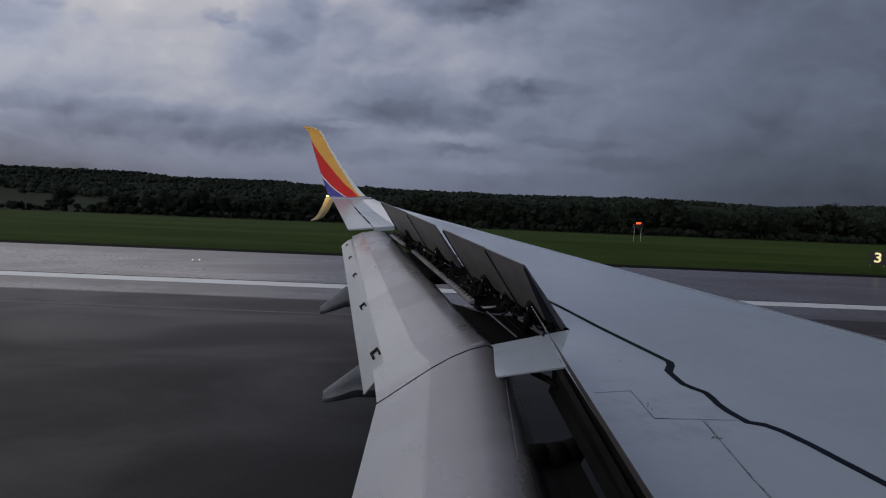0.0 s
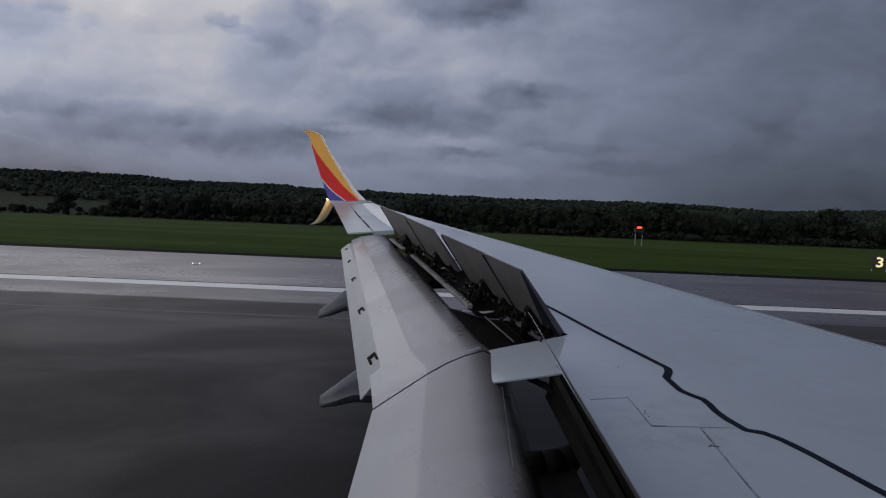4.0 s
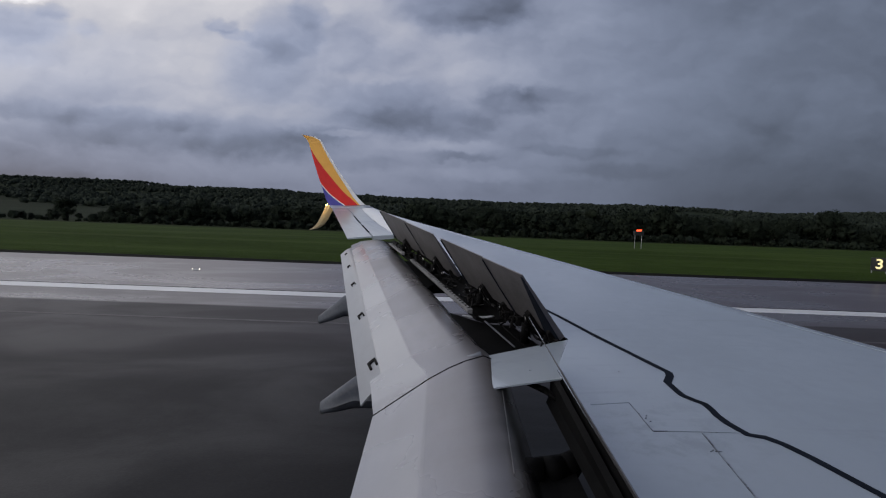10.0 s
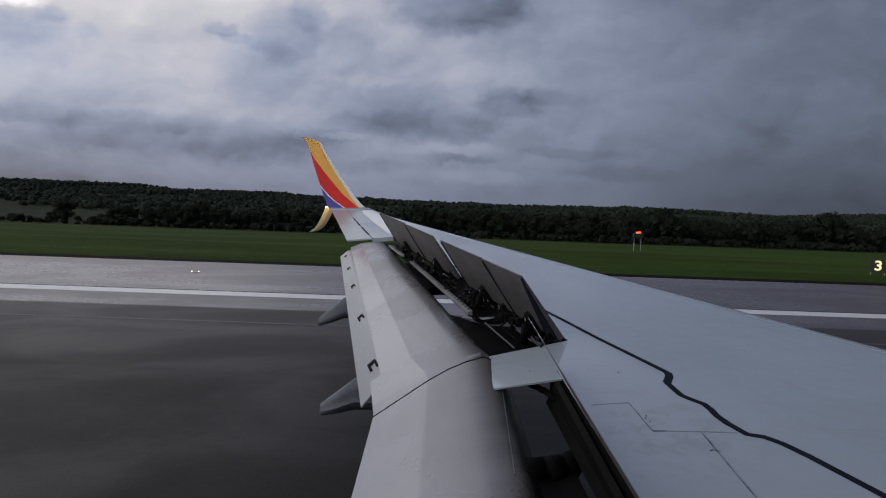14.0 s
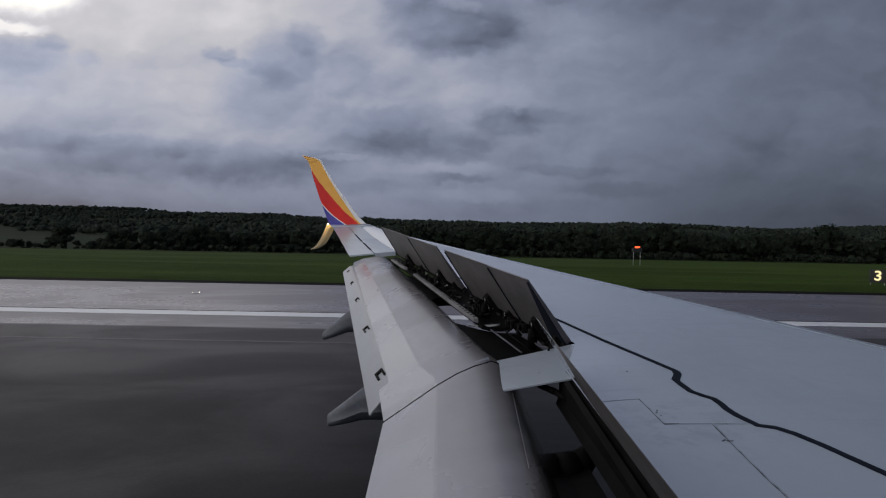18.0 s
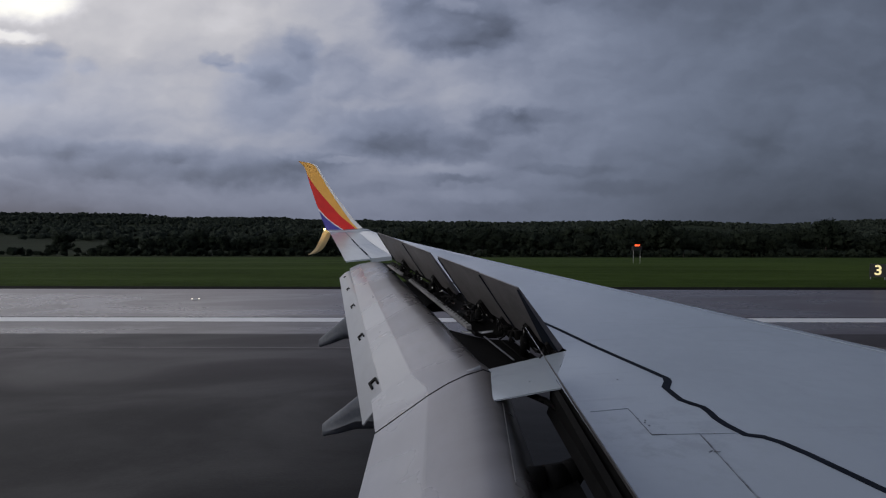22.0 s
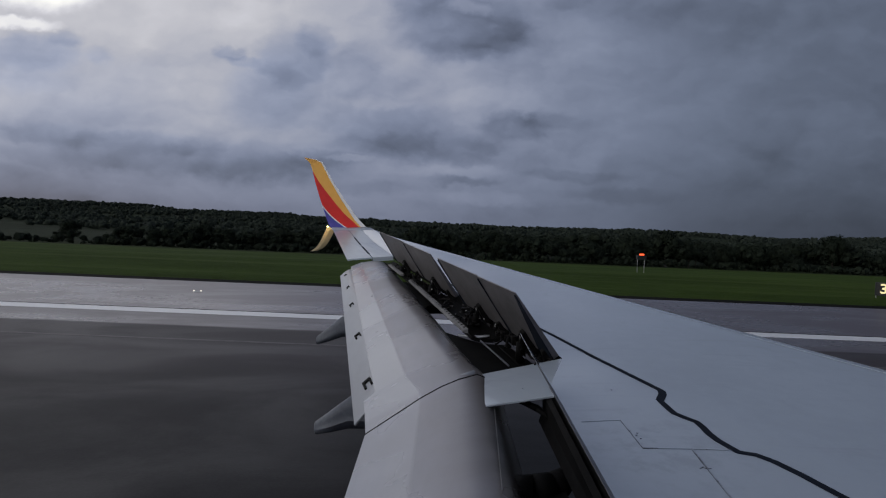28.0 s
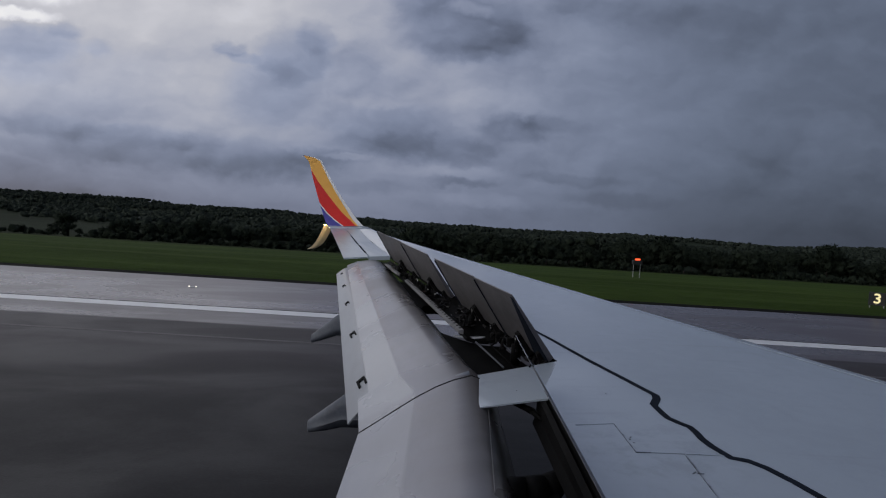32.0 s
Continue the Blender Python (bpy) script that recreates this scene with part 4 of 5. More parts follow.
# root fillet between wing and winglet
rows = []
for c in np.linspace(0, 1, 6):
    p = edge(FRONT, 0).lerp(edge(BACK, 0), c)
    q = Vector((x_nose(15.0) + (x_aft(15.0) - x_nose(15.0)) * c, 15.0, z_nose(15.0) + (z_aft(15.0) - z_nose(15.0)) * c + 0.01))
    m = p.lerp(q, 0.5) - Vector((0, 0, 0.005))
    rows.append([p, m, q])
part("tip_fillet", mesh("tip_fillet", *grid(rows, (0, 0, -0.03)), M_TIP, True), airliner)
# lower fin of the split winglet, lit by the navigation lamp
L0, L1 = Vector((-3.20, 15.35, 3.67)), Vector((-3.45, 15.38, 3.70))
T0, T1 = Vector((-3.80, 15.75, 2.975)), Vector((-4.02, 15.78, 2.94))


def swept(a, b, s, bow):
    """Runs down almost straight, then kicks back at the tip."""
    return Vector((a.x + (b.x - a.x) * (s * (1 - bow) + bow * s ** 7), a.y + (b.y - a.y) * s, a.z + (b.z - a.z) * s ** 0.9))


rows = [[swept(L0, T0, s, 0.30), swept(L0.lerp(L1, 0.5), T0.lerp(T1, 0.5), s, 0.27) + Vector((0, -0.02, 0)), swept(L1, T1, s, 0.24)] for s in np.linspace(0, 1, 12)]
part("lower_fin", mesh("lower_fin", *grid(rows, (0, 0.02, -0.01)), M_FIN), airliner, "pale lower fin of the split winglet in yellow lamplight")
v, f = joined(tube((-3.42, 15.30, 3.70), (-3.38, 15.24, 3.71), 0.018, 0.010, 8))
part("navigation_lamp", mesh("navigation_lamp", v, f, M_NAV), airliner, "small warm white glowing wingtip lamp")
lamp = new("navigation_light", bpy.data.lights.new("navigation_light", "POINT"))
lamp.data.energy, lamp.data.color, lamp.data.shadow_soft_size = 0.8, (1.0, 0.62, 0.2), 0.03
lamp.location = (-3.62, 15.28, 3.52)

# fuselage beside the window, and the main gear: plain, outside the view
rows = []
for x, r in ((-14, 0.9), (-9, 1.5), (-5, 1.85), (0, 1.88), (8, 1.88), (13, 1.6), (15.5, 0.8), (16.2, 0.1)):
    rows.append([(x, -2.05 + r * math.cos(q), 3.55 + (1.88 - r) * 0.25 + r * math.sin(q)) for q in np.linspace(0, 2 * math.pi, 33)[:-1]])
part("fuselage", mesh("fuselage", *grid(rows, closed=True), M_FUSE, True), airliner, "dark blue fuselage")
for y in (0.55, 0.95):
    wheel = part("wheel", mesh("wheel", *tube((-0.3, y - 0.17, 0.59), (-0.3, y + 0.17, 0.59), 0.56, n=24), M_RUBBER), airliner)
    part("rim", mesh("rim", *tube((-0.3, y - 0.175, 0.59), (-0.3, y + 0.175, 0.59), 0.26, n=16), M_METAL), wheel)
part("gear_leg", mesh("gear_leg", *tube((-0.3, 0.75, 0.6), (-0.1, 0.5, 2.6), 0.09, 0.12), M_METAL), airliner)


# ---------------------------------------------------------------- the airfield
def slab(name, x0, x1, y0, y1, z, mat, label, depth=0.3, cat="", kind="structure"):
    ob = new(name, mesh(name, *box(x0, x1, y0, y1, z - depth, z), mat))
    return tagged(ob, label, cat or name, kind=kind)


RX0, RX1 = -900.0, 900.0
LINE_Y, GRASS_Y = 21.1, 31.4


def land(x, y):
    """Height of the open ground: level by the runway, falling to a wooded valley, then rising to a far ridge."""
    low = between(y, [52, 260, 520], [0.0, -11.2, -15.0])
    s = min(1.0, max(0.0, (y - 560) / 1240))
    top = between(x, [-2000, -1550, -950, -370, 0, 600, 1000, 1500, 2000], [40, 36, 31, 15, 12, 12, 11, 15, 20]) + 12.0 * noise.noise((x * 0.0028, 2.0, 0.3)) + 7.0 * noise.noise((x * 0.009, 4.0, 0.3))
    return low + (top + 15.0) * s * s * (3 - 2 * s) + between(y, [1800, 2600], [0, -40])


xs = np.concatenate([np.linspace(-4500, -2500, 6), np.linspace(-2400, 2400, 130), np.linspace(2500, 4500, 6)])
ys = np.concatenate([np.linspace(-1500, -40, 5), np.linspace(0, 52, 5), np.linspace(60, 260, 21), np.linspace(280, 1900, 50), np.linspace(2000, 4600, 12)])
v, f = grid([[(x, y, land(x, y)) for x in xs] for y in ys])
tagged(new("ground", mesh("ground", v, f, M_GRASS, True)), "mown green grass sloping down to a rough brownish valley", "ground", kind="structure")
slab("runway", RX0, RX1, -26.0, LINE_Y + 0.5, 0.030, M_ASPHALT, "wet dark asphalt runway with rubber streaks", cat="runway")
slab("runway_shoulder", RX0, RX1, LINE_Y + 0.5, GRASS_Y, 0.022, M_SHOULDER, "wet grey asphalt runway shoulder", cat="pavement")
slab("edge_stripe", RX0, RX1, LINE_Y - 0.46, LINE_Y + 0.46, 0.036, M_STRIPE, "white painted runway edge stripe", 0.004, "runway marking")
slab("pavement_crack", RX0, RX1, LINE_Y + 0.47, LINE_Y + 0.60, 0.034, M_DARK_STRIP, "dark crack along the painted edge stripe", 0.003, "pavement joint")
for y, w in ((16.2, 0.09),):
    slab("pavement_joint", RX0, RX1, y - w, y + w, 0.034, M_JOINT, "pale sealed joint along the runway", 0.003, "pavement joint")


# narrow dark band where the pavement meets the grass
slab("pavement_edge", RX0, RX1, GRASS_Y, GRASS_Y + 1.5, 0.012, M_DARK_STRIP, "dark strip along the pavement's edge", cat="soil")

# markings already passed: aiming point and touchdown bars, far behind the wing
for x0, x1, y0, y1 in ((-790, -745, 9.4, 18.4), (-395, -372, 8.2, 10.0), (-290, -267, 8.2, 10.0), (-290, -267, 11.5, 13.3)):
    slab("runway_marking", x0, x1, y0, y1, 0.036, M_STRIPE, "worn white painted touchdown marking", 0.004, "runway marking")

# control tower passed earlier, beyond the left edge of the view
tower = new("control_tower")
tagged(tower, "pale control tower with a glazed cab and red beacon", "tower")
part("shaft", mesh("shaft", *tube((0, 0, -0.2), (0, 0, 30), 3.4, 2.8, 12), M_TRIM), tower)
part("cab", mesh("cab", *tube((0, 0, 30), (0, 0, 34), 3.6, 4.6, 12), M_BLACK), tower, "dark glazed cab")
part("roof", mesh("roof", *tube((0, 0, 34), (0, 0, 35), 5.0, 4.4, 12), M_TRIM), tower)
part("beacon", mesh("beacon", *tube((0, 0, 35), (0, 0, 36.2), 0.5, 0.4, 8), M_RED_LAMP), tower, "glowing red beacon")
tower.location = (-820, 430, land(-820, 430))


# runway edge lamps
def edge_lamp(x):
    base = new("runway_edge_lamp")
    tagged(base, "low runway edge lamp with two small glowing lenses", "runway light", "runway edge lamps")
    part("base_plate", mesh("base_plate", *tube((0, 0, 0.02), (0, 0, 0.05), 0.26, 0.22, 16), M_METAL), base)
    for dx in (-0.18, 0.18):
        part("lens", mesh("lens", *tube((dx, 0, 0.045), (dx, 0, 0.10), 0.026, 0.020, 10), M_LAMP, True), base, "glowing white lens")
    base.location = (x, 26.9, 0.0)
    return base


first = edge_lamp(-12.6)
for i in (-4, -3, -2, -1, 1, 2, 3, 4):
    copy_thing(first, pose(-12.6 + 60 * i, 26.9, 0.0))

# distance marker with its number
sign = new("distance_sign")
tagged(sign, "black runway distance sign with a lit number 3", "sign")
v, f = box(-0.48, 0.48, -0.12, 0.12, 0.18, 1.12, 0.03)
part("sign_box", mesh("sign_box", v, f, M_BLACK), sign)
for x in (-0.4, 0.4):
    part("leg", mesh("leg", *tube((x, 0, 0), (x, 0, 0.18), 0.03, n=8), M_METAL), sign)
cu = bpy.data.curves.new("number", "FONT")
cu.body, cu.size, cu.align_x, cu.align_y, cu.extrude, cu.offset = "3", 0.98, "CENTER", "CENTER", 0.004, 0.02
tmp = bpy.data.objects.new("number", cu)
scene.collection.objects.link(tmp)
me = bpy.data.meshes.new_from_object(tmp.evaluated_get(bpy.context.evaluated_depsgraph_get()))
bpy.data.objects.remove(tmp)
me.materials.clear()
me.materials.append(M_SIGNLIT)
num = part("number", me, sign, "glowing warm white number 3")
num.matrix_basis = pose(0, -0.135, 0.65, 90, 0, 0)
sign.matrix_basis = pose(31.6, 38.0, 0, 0, 0, -34)


# red-lit boxes out in the rough grass
def light_box(x, y, h):
    t = new("obstruction_light")
    tagged(t, "small box on posts with a glowing red lamp in rough grass", "airfield light", "red airfield lights")
    part("housing", mesh("housing", *box(-0.55, 0.55, -0.25, 0.25, h - 0.55, h - 0.08, 0.05), M_BLACK), t)
    for dx in (-0.4, 0.4):
        part("leg", mesh("leg", *tube((dx, 0, 0), (dx, 0, h - 0.55), 0.04, n=8), M_METAL), t)
    part("lamp", mesh("lamp", *tube((-0.25, -0.05, h + 0.02), (0.30, -0.05, h + 0.05), 0.10, 0.09, 8), M_RED_LAMP, True), t, "glowing orange-red lamp")
    t.location = (x, y, land(x, y))


light_box(23.0, 62.0, 2.1)


# lit yellow guidance signs and white equipment boxes passed earlier, beside the runway behind
def guidance_sign(x, y, turn):
    t = new("guidance_sign")
    tagged(t, "low yellow lit taxiway guidance sign on short legs in grass", "sign", "yellow guidance signs")
    part("panel", mesh("panel", *box(-0.9, 0.9, -0.1, 0.1, 0.2, 0.95, 0.03), M_SIGNLIT), t, "glowing yellow panel")
    part("rim", mesh("rim", *box(-0.95, 0.95, -0.12, 0.12, 0.95, 1.0, 0.03), M_BLACK), t)
    for dx in (-0.3, 0.25):
        part("bar", mesh("bar", *box(dx - 0.16, dx + 0.16, -0.105, -0.101, 0.42, 0.75), M_BLACK), t, "black unreadable marking")
    for dx in (-0.7, 0.7):
        part("leg", mesh("leg", *tube((dx, 0, 0), (dx, 0, 0.2), 0.03, n=8), M_METAL), t)
    t.matrix_basis = pose(x, y, 0, 0, 0, turn)


def equipment_box(x, y):
    t = new("equipment_box")
    tagged(t, "white metal equipment box on a concrete base in mown grass", "cabinet", "white equipment boxes")
    part("plinth", mesh("plinth", *box(-0.9, 0.9, -0.5, 0.5, 0.0, 0.15, 0.04), M_METAL), t)
    part("cabinet_body", mesh("cabinet_body", *box(-0.75, 0.75, -0.4, 0.4, 0.15, 1.25, 0.04), M_TRIM), t)
    part("lid", mesh("lid", *box(-0.8, 0.8, -0.45, 0.45, 1.25, 1.32, 0.05), M_TRIM), t)
    t.location = (x, y, 0)


guidance_sign(-96.0, 44.0, 20)
guidance_sign(-330.0, 46.0, 15)
equipment_box(-560.0, 48.0)


# ---- grass blades where the field meets the pavement, taller in the rough before the wood
def turf(name, label, n, x0, x1, y0, y1, low, high, seed):
    r = np.random.default_rng(seed)
    x = r.uniform(x0, x1, n)
    y = y0 + (y1 - y0) * r.random(n) ** 1.6
    q = r.uniform(-1.1, 1.1, n)
    h = r.uniform(low, high, n)
    w = 0.012 + 0.10 * h
    lean = r.normal(0, 0.35, (n, 2)) * h[:, None]
    a = np.stack([x - w * np.cos(q), y - w * np.sin(q), np.full(n, -0.01)], 1)
    b = np.stack([x + w * np.cos(q), y + w * np.sin(q), np.full(n, -0.01)], 1)
    c = np.stack([x + lean[:, 0], y + lean[:, 1], h], 1)
    v = np.stack([a, b, c], 1).reshape(-1, 3)
    me = bpy.data.meshes.new(name)
    me.from_pydata(v.tolist(), [], np.arange(3 * n).reshape(-1, 3).tolist())
    me.materials.append(M_GRASS)
    me.polygons.foreach_set("use_smooth", [True] * n)
    up = np.concatenate([r.normal(0, 0.10, (3 * n, 2)) + (0.0, -0.05), np.ones((3 * n, 1))], 1)
    me.normals_split_custom_set_from_vertices((up / np.linalg.norm(up, axis=1)[:, None]).tolist())
    me.update()
    return tagged(new(name, me), label, "grass", kind="stuff")


turf("mown_grass", "short mown green grass beside the runway", 60000, -52, 62, GRASS_Y + 1.45, 52, 0.02, 0.06, 5)

# ---- trees
def crown_points(rng, h, w, n, leaf=0.085, core=True):
    """Leaf clumps of one crown: several lobes round a few limbs. Also the soft normals of the leaves."""
    lobes = [(Vector((rng.gauss(0, 0.22) * w, rng.gauss(0, 0.22) * w, h * rng.uniform(0.40, 0.80))), w * rng.uniform(0.22, 0.36)) for _ in range(15)]
    lobes.append((Vector((0, 0, h * 0.80)), w * 0.24))
    v, f, ns = [], [], []
    for c, r in lobes if core else ():               # the dense inside of each lobe
        m = len(v)
        for i in range(5):
            for j in range(8):
                q, e = j * math.pi / 4 + i * 0.4, (i - 2) * math.pi / 4.6
                d = Vector((math.cos(q) * math.cos(e), math.sin(q) * math.cos(e), math.sin(e)))
                v.append(c + d * r * rng.uniform(0.28, 0.60))
                ns.append((d + Vector((rng.gauss(0, 0.5), rng.gauss(0, 0.5), rng.gauss(0, 0.5)))).normalized())
        f += [(m + i * 8 + j, m + i * 8 + (j + 1) % 8, m + i * 8 + 8 + (j + 1) % 8, m + i * 8 + 8 + j) for i in range(4) for j in range(8)]
        f += [tuple(range(m + 7, m - 1, -1))[:4], tuple(range(m + 32, m + 40))[:4], (m + 32, m + 35, m + 36, m + 39), (m + 36, m + 37, m + 38, m + 39)]
    for i in range(n):
        c, r = rng.choice(lobes)
        d = Vector((rng.gauss(0, 1), rng.gauss(0, 1), rng.gauss(0, 1))).normalized()
        p = c + d * r * rng.uniform(0.60, 0.88)
        if p.z < h * 0.12:
            continue
        s = rng.uniform(0.6, 1.4) * leaf * w / 5
        a = Vector((rng.gauss(0, 1), rng.gauss(0, 1), rng.gauss(0, 0.6))).normalized()
        b = a.cross(d).normalized()
        m = len(v)
        v += [p - a * s, p + b * s * 0.8, p + a * s * 1.1 + d * s * 0.3, p - b * s * 0.8 + d * s * 0.15]
        ns += [(d * 0.8 + Vector((p.x, p.y, p.z - h * 0.45)) / w + Vector((rng.gauss(0, 0.2), rng.gauss(0, 0.2), rng.gauss(0, 0.2)))).normalized()] * 4
        f.append((m, m + 1, m + 2, m + 3))
    return v, f, ns


def plain_mesh(name, v, f, mat, ns):
    me = bpy.data.meshes.new(name)
    me.from_pydata(v, [], f)
    me.materials.append(mat)
    me.polygons.foreach_set("use_smooth", [True] * len(me.polygons))
    me.normals_split_custom_set_from_vertices(ns)
    me.update()
    return me


def leafy(name, crown):
    v, f, ns = crown
    return plain_mesh(name, [tuple(p) for p in v], f, M_LEAF, [tuple(p) for p in ns])


def tree(h, w, seed, n=3400):
    rng = random.Random(seed)
    t = new("tree")
    tagged(t, "leafy deciduous tree, dark green at dusk", "tree", "trees at the field's edge")
    pieces = [tube((0, 0, -0.1), (0.1, 0, h * 0.45), w * 0.035, w * 0.02, 8)]
    for i in range(5):
        q = i * 1.3 + rng.random()
        pieces.append(tube((0.08, 0, h * rng.uniform(0.25, 0.42)), (math.cos(q) * w * 0.28, math.sin(q) * w * 0.28, h * rng.uniform(0.55, 0.75)), w * 0.014, w * 0.005, 6))
    part("trunk", mesh("trunk", *joined(*pieces), M_BARK), t, "brown trunk with spreading limbs")
    part("crown", leafy("crown", crown_points(rng, h, w, n, 0.15)), t, "uneven dark green crown")
    return t


rng = random.Random(11)
kinds = [tree(13.0, 10.0, 1), tree(14.0, 9.0, 2), tree(11.5, 10.5, 3), tree(13.5, 8.5, 4), tree(12.0, 11.0, 5), tree(14.5, 9.5, 6)]


def edge_y(x):
    """The wood's edge in the valley."""
    return 246 + 9 * noise.noise((x * 0.02, 3.1, 0)) + 5 * noise.noise((x * 0.09, 1.1, 0))


def grown(x):
    """How tall the wood stands, lower in the west."""
    return between(x, [-280, -170, -70, 0, 100, 280], [0.60, 0.70, 0.90, 0.98, 1.08, 1.12]) * (1 + 0.22 * noise.noise((x * 0.045, 7.7, 0)))


def stand(kind, x, y, s, turn, tall=1.0):
    m = pose(x, y, land(x, y), 0, 0, turn) @ Matrix.Diagonal((s, s, s * tall, 1))
    if kind:
        copy_thing(kind, m)
    return m


for i, k0 in enumerate(kinds):
    x = -180 + i * 62
    k0.matrix_basis = stand(None, x, edge_y(x) + 4, grown(x) * 0.82, 40 * i)
x = -290.0
count = 0
while x < 290:
    x += rng.uniform(3.2, 6.8) if x > -165 else rng.uniform(9, 40)
    stand(kinds[(count * 5 + count // 4) % 6], x, edge_y(x) + rng.uniform(0, 14), rng.choice((0.6, 0.75, 0.9, 1.0, 1.1)) * rng.uniform(0.9, 1.1) * grown(x), rng.uniform(0, 360), rng.uniform(0.85, 1.2))
    count += 1
# taller trees that stand clear of the wood
for i, (x, y, s) in enumerate(((-134, 262, 1.30), (-127, 266, 1.22), (-120, 262, 1.12), (-68, 264, 1.14), (-214, 300, 1.15))):
    stand(kinds[(i * 5 + 1) % 6], x, y, s, 70 * i)


def thicket(name, label, cat, n, h, w, leaves, put, seed, leaf=0.13, core=True, maker=None, mat=None):
    """Many crowns in one mesh; put(rng) gives x, y, scale and sink."""
    r = random.Random(seed)
    proto = []
    for s in range(6):
        own, ph, pw = random.Random(seed + 50 + s), h * r.uniform(0.85, 1.1), w * r.uniform(0.9, 1.15)
        pv, pf, pn = maker(own, ph, pw) if maker else crown_points(own, ph, pw, leaves, leaf, core)
        proto.append((np.array([tuple(p) for p in pv]), np.array(pf), np.array([tuple(p) for p in pn])))
    allv, allf, alln, m = [], [], [], 0
    for i in range(n):
        x, y, s, sink = put(r)
        pv, pf, pn = proto[i % 6]
        q = r.uniform(0, 6.28)
        c, d = math.cos(q), math.sin(q)
        for src, dst, k, off in ((pv, allv, s, (x, y, -sink)), (pn, alln, 1.0, (0, 0, 0))):
            dst.append(np.stack([(src[:, 0] * c - src[:, 1] * d) * k + off[0], (src[:, 0] * d + src[:, 1] * c) * k + off[1], src[:, 2] * k + off[2]], 1))
        allf.append(pf + m)
        m += len(pv)
    ob = new(name, plain_mesh(name, np.concatenate(allv).tolist(), np.concatenate(allf).tolist(), mat or M_LEAF, np.concatenate(alln).tolist()))
    return tagged(ob, label, cat, kind="stuff")


def far_crown(r, h, w):
    """A far crown: a few ragged lobes with leaf clumps standing out of them."""
    v, f, ns = [], [], []
    lobes = [(Vector((0, 0, h * 0.62)), w * 0.36)] + [(Vector((r.gauss(0, 0.22) * w, r.gauss(0, 0.22) * w, h * r.uniform(0.40, 0.80))), w * r.uniform(0.18, 0.28)) for _ in range(3)]
    for c, q in lobes:
        m = len(v)
        for e, k in ((-0.7, 6), (0.15, 6), (0.95, 6)):
            for j in range(k):
                a = j * 2 * math.pi / k + e * 2
                d = Vector((math.cos(a) * math.cos(e), math.sin(a) * math.cos(e), math.sin(e)))
                v.append(c + d * q * r.uniform(0.65, 1.15))
                ns.append((d * 0.7 + Vector((r.gauss(0, 0.45), r.gauss(0, 0.45), r.gauss(0.2, 0.45)))).normalized())
        f += [(m + i * 6 + j, m + i * 6 + (j + 1) % 6, m + i * 6 + 6 + (j + 1) % 6, m + i * 6 + 6 + j) for i in (0, 1) for j in range(6)]
        f += [(m + 12, m + 13, m + 14, m + 15), (m + 12, m + 15, m + 16, m + 17)]
    for i in range(24):
        c, q = r.choice(lobes)
        d = Vector((r.gauss(0, 1), r.gauss(0, 1), r.gauss(0.3, 1))).normalized()
        p, k = c + d * q * r.uniform(0.8, 1.25), w * r.uniform(0.04, 0.09)
        a = Vector((r.gauss(0, 1), r.gauss(0, 1), r.gauss(0, 0.6))).normalized()
        b = a.cross(d).normalized()
        m = len(v)
        v += [p - a * k, p + b * k * 0.8, p + a * k, p - b * k * 0.8]
        ns += [(d + Vector((r.gauss(0, 0.4), r.gauss(0, 0.4), r.gauss(0.2, 0.4)))).normalized()] * 4
        f.append((m, m + 1, m + 2, m + 3))
    return v, f, ns


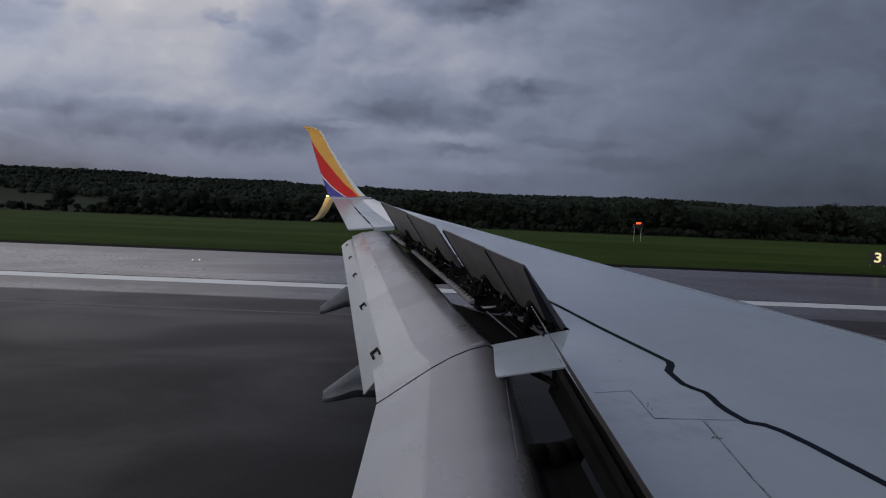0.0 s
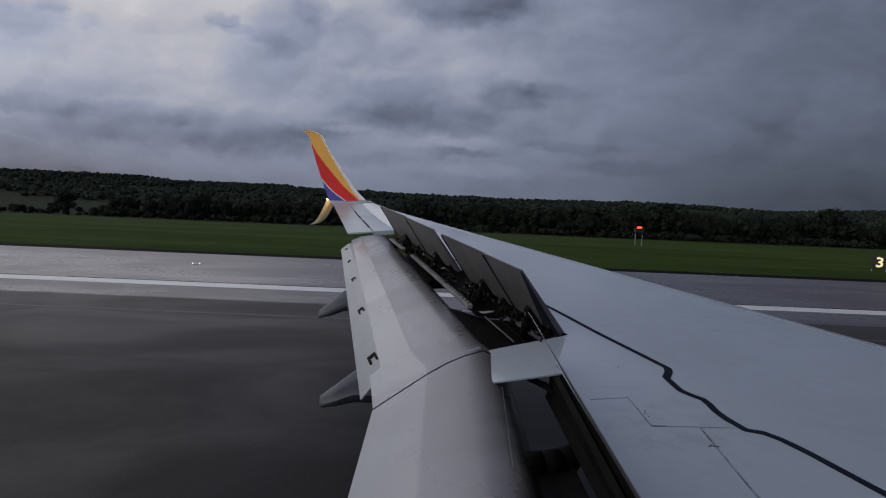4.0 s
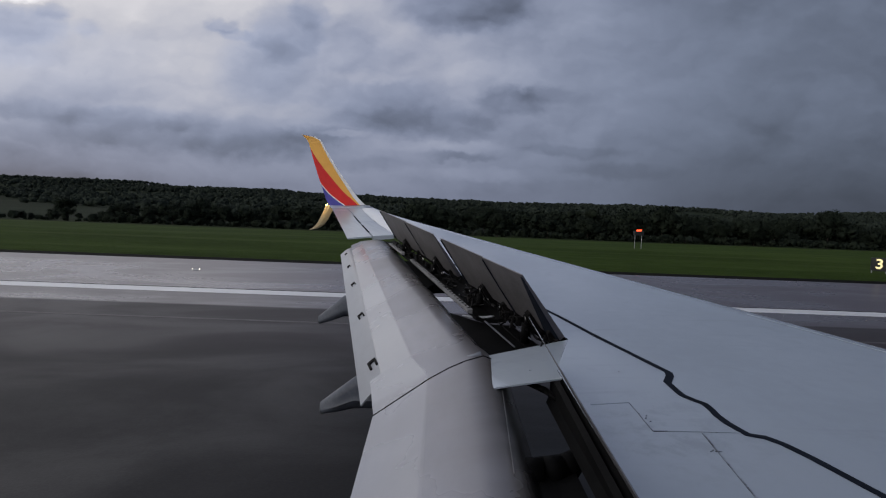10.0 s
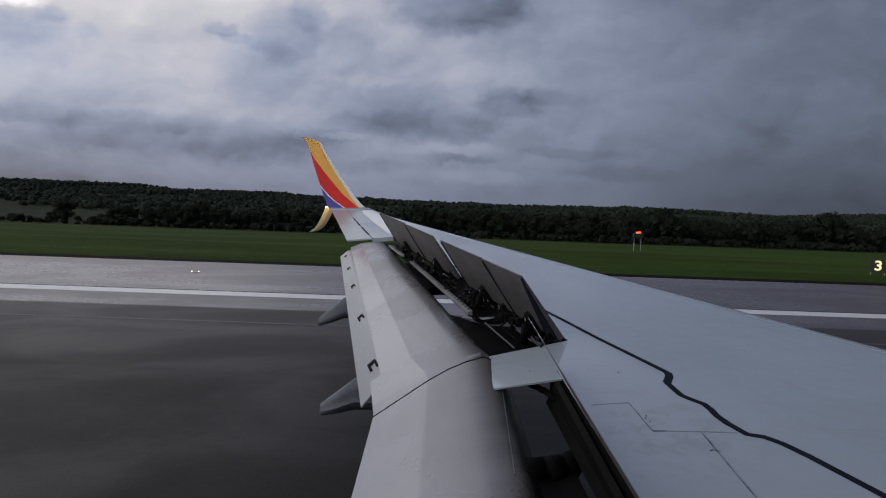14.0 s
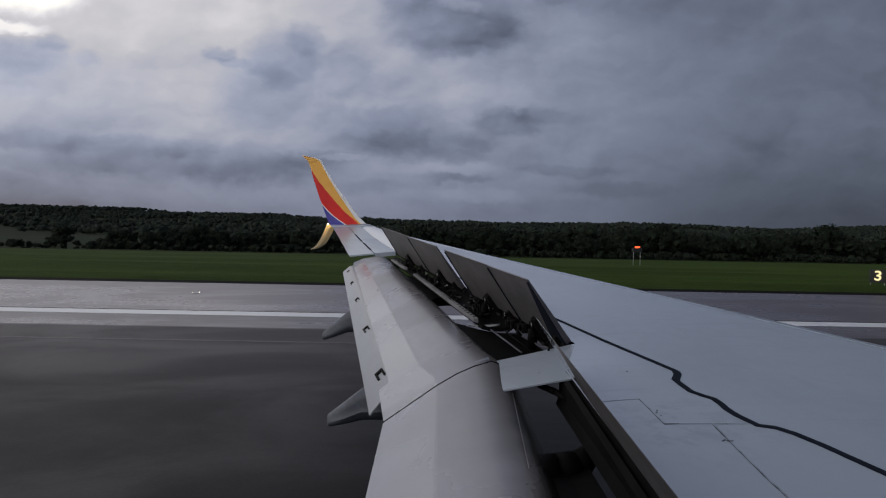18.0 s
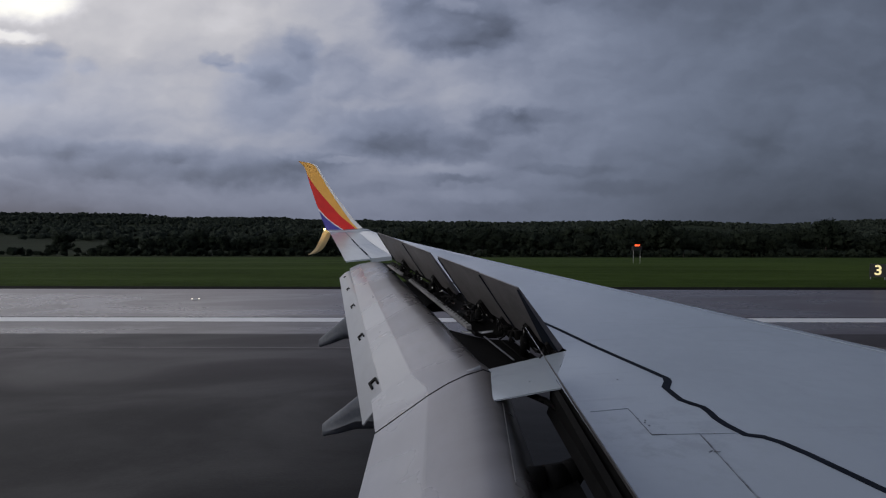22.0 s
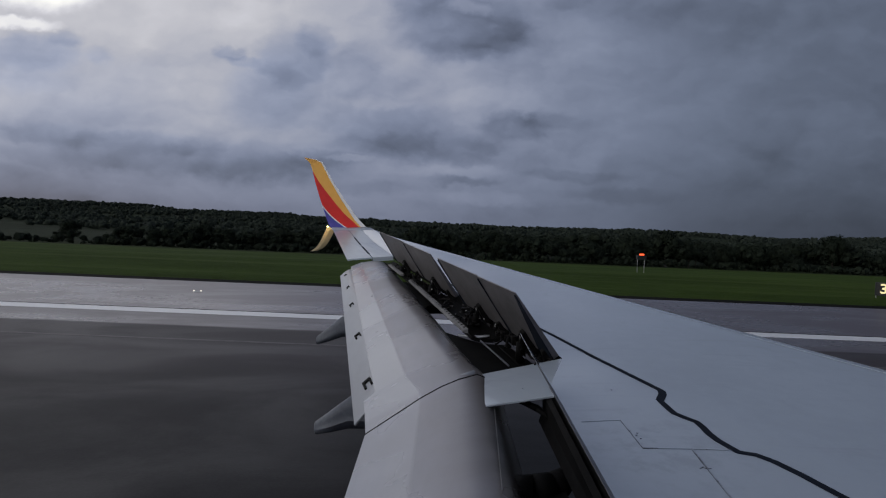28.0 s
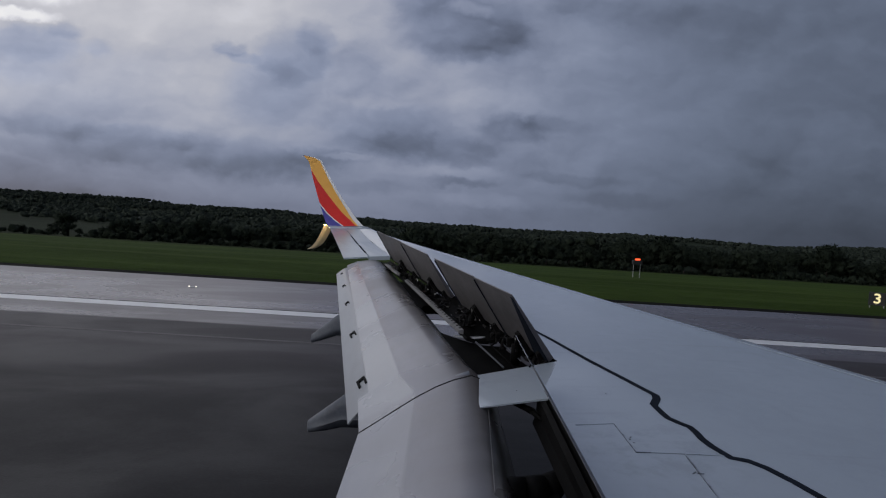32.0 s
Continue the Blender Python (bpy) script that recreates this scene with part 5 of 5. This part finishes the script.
def in_wood(r):
    x = r.uniform(-165, 330)
    y = edge_y(x) + 6 + r.random() ** 1.3 * 90
    return x, y, r.choice((0.7, 0.85, 1.0, 1.0, 1.12)) * r.uniform(0.92, 1.08) * grown(x), -land(x, y)


def in_scrub(r):
    x = r.uniform(-300, 300)
    y = edge_y(x) + 2 + r.gauss(0, 4.0)
    return x, y, r.uniform(0.35, 1.3), 0.4 - land(x, y)


thicket("woodland", "dense dark green woodland behind the grass", "woodland", 320, 13.0, 10.5, 500, in_wood, 21, 0.15)
thicket("scrub", "low dark scrub along the wood's edge", "bushes", 520, 3.4, 4.2, 0, in_scrub, 33, maker=far_crown)


# far wooded hills
def hill(name, y0, y1, top, seed, step):
    xs = np.arange(-2600, 2601, step)
    rows = []
    for s in np.linspace(0, 1, 14):
        y = y0 + (y1 - y0) * s
        r = []
        for x in xs:
            tuft = 4.0 * noise.noise((x * 0.03, y * 0.05, seed)) + 7.0 * abs(noise.noise((x * 0.07, y * 0.13, seed))) + 5.0 * abs(noise.noise((x * 0.23, y * 0.2, seed)))
            rise = top * (0.7 + 0.5 * noise.noise((x * 0.0011, seed, 0.3))) * between(x, [-2600, -500, 300, 2600], [1.3, 1.1, 0.9, 1.0])
            r.append((x, y, -42 + (42 + rise + tuft) * math.sin(s * math.pi / 2) ** 0.8))
        rows.append(r)
    ob = new(name, mesh(name, *grid(rows), M_HILL, True))
    return tagged(ob, "far wooded ridge, dark blue-green under storm light", "hill", kind="structure")


def open_field(x, y):
    """Pastures left clear on the far slope."""
    return y < 1300 and noise.noise((x * 0.0045, y * 0.005, 5.0)) > 0.12 or y < 620 and x < -150 - 0.2 * y


def on_slope(r):
    while True:
        y = 350 + 1530 * r.random() ** 0.75
        x = r.uniform(-1, 1) * (y * 0.95 + 120)
        if not open_field(x, y):
            break
    return x, y, r.uniform(0.7, 1.25), 1.5 - land(x, y)


thicket("ridge_woodland", "dark wooded slope beyond the valley", "woodland", 8500, 11.0, 12.5, 0, on_slope, 71, maker=far_crown, mat=M_HAZY_LEAF)
hill("backdrop_hills", 2700, 3500, 30, 7.0, 11)
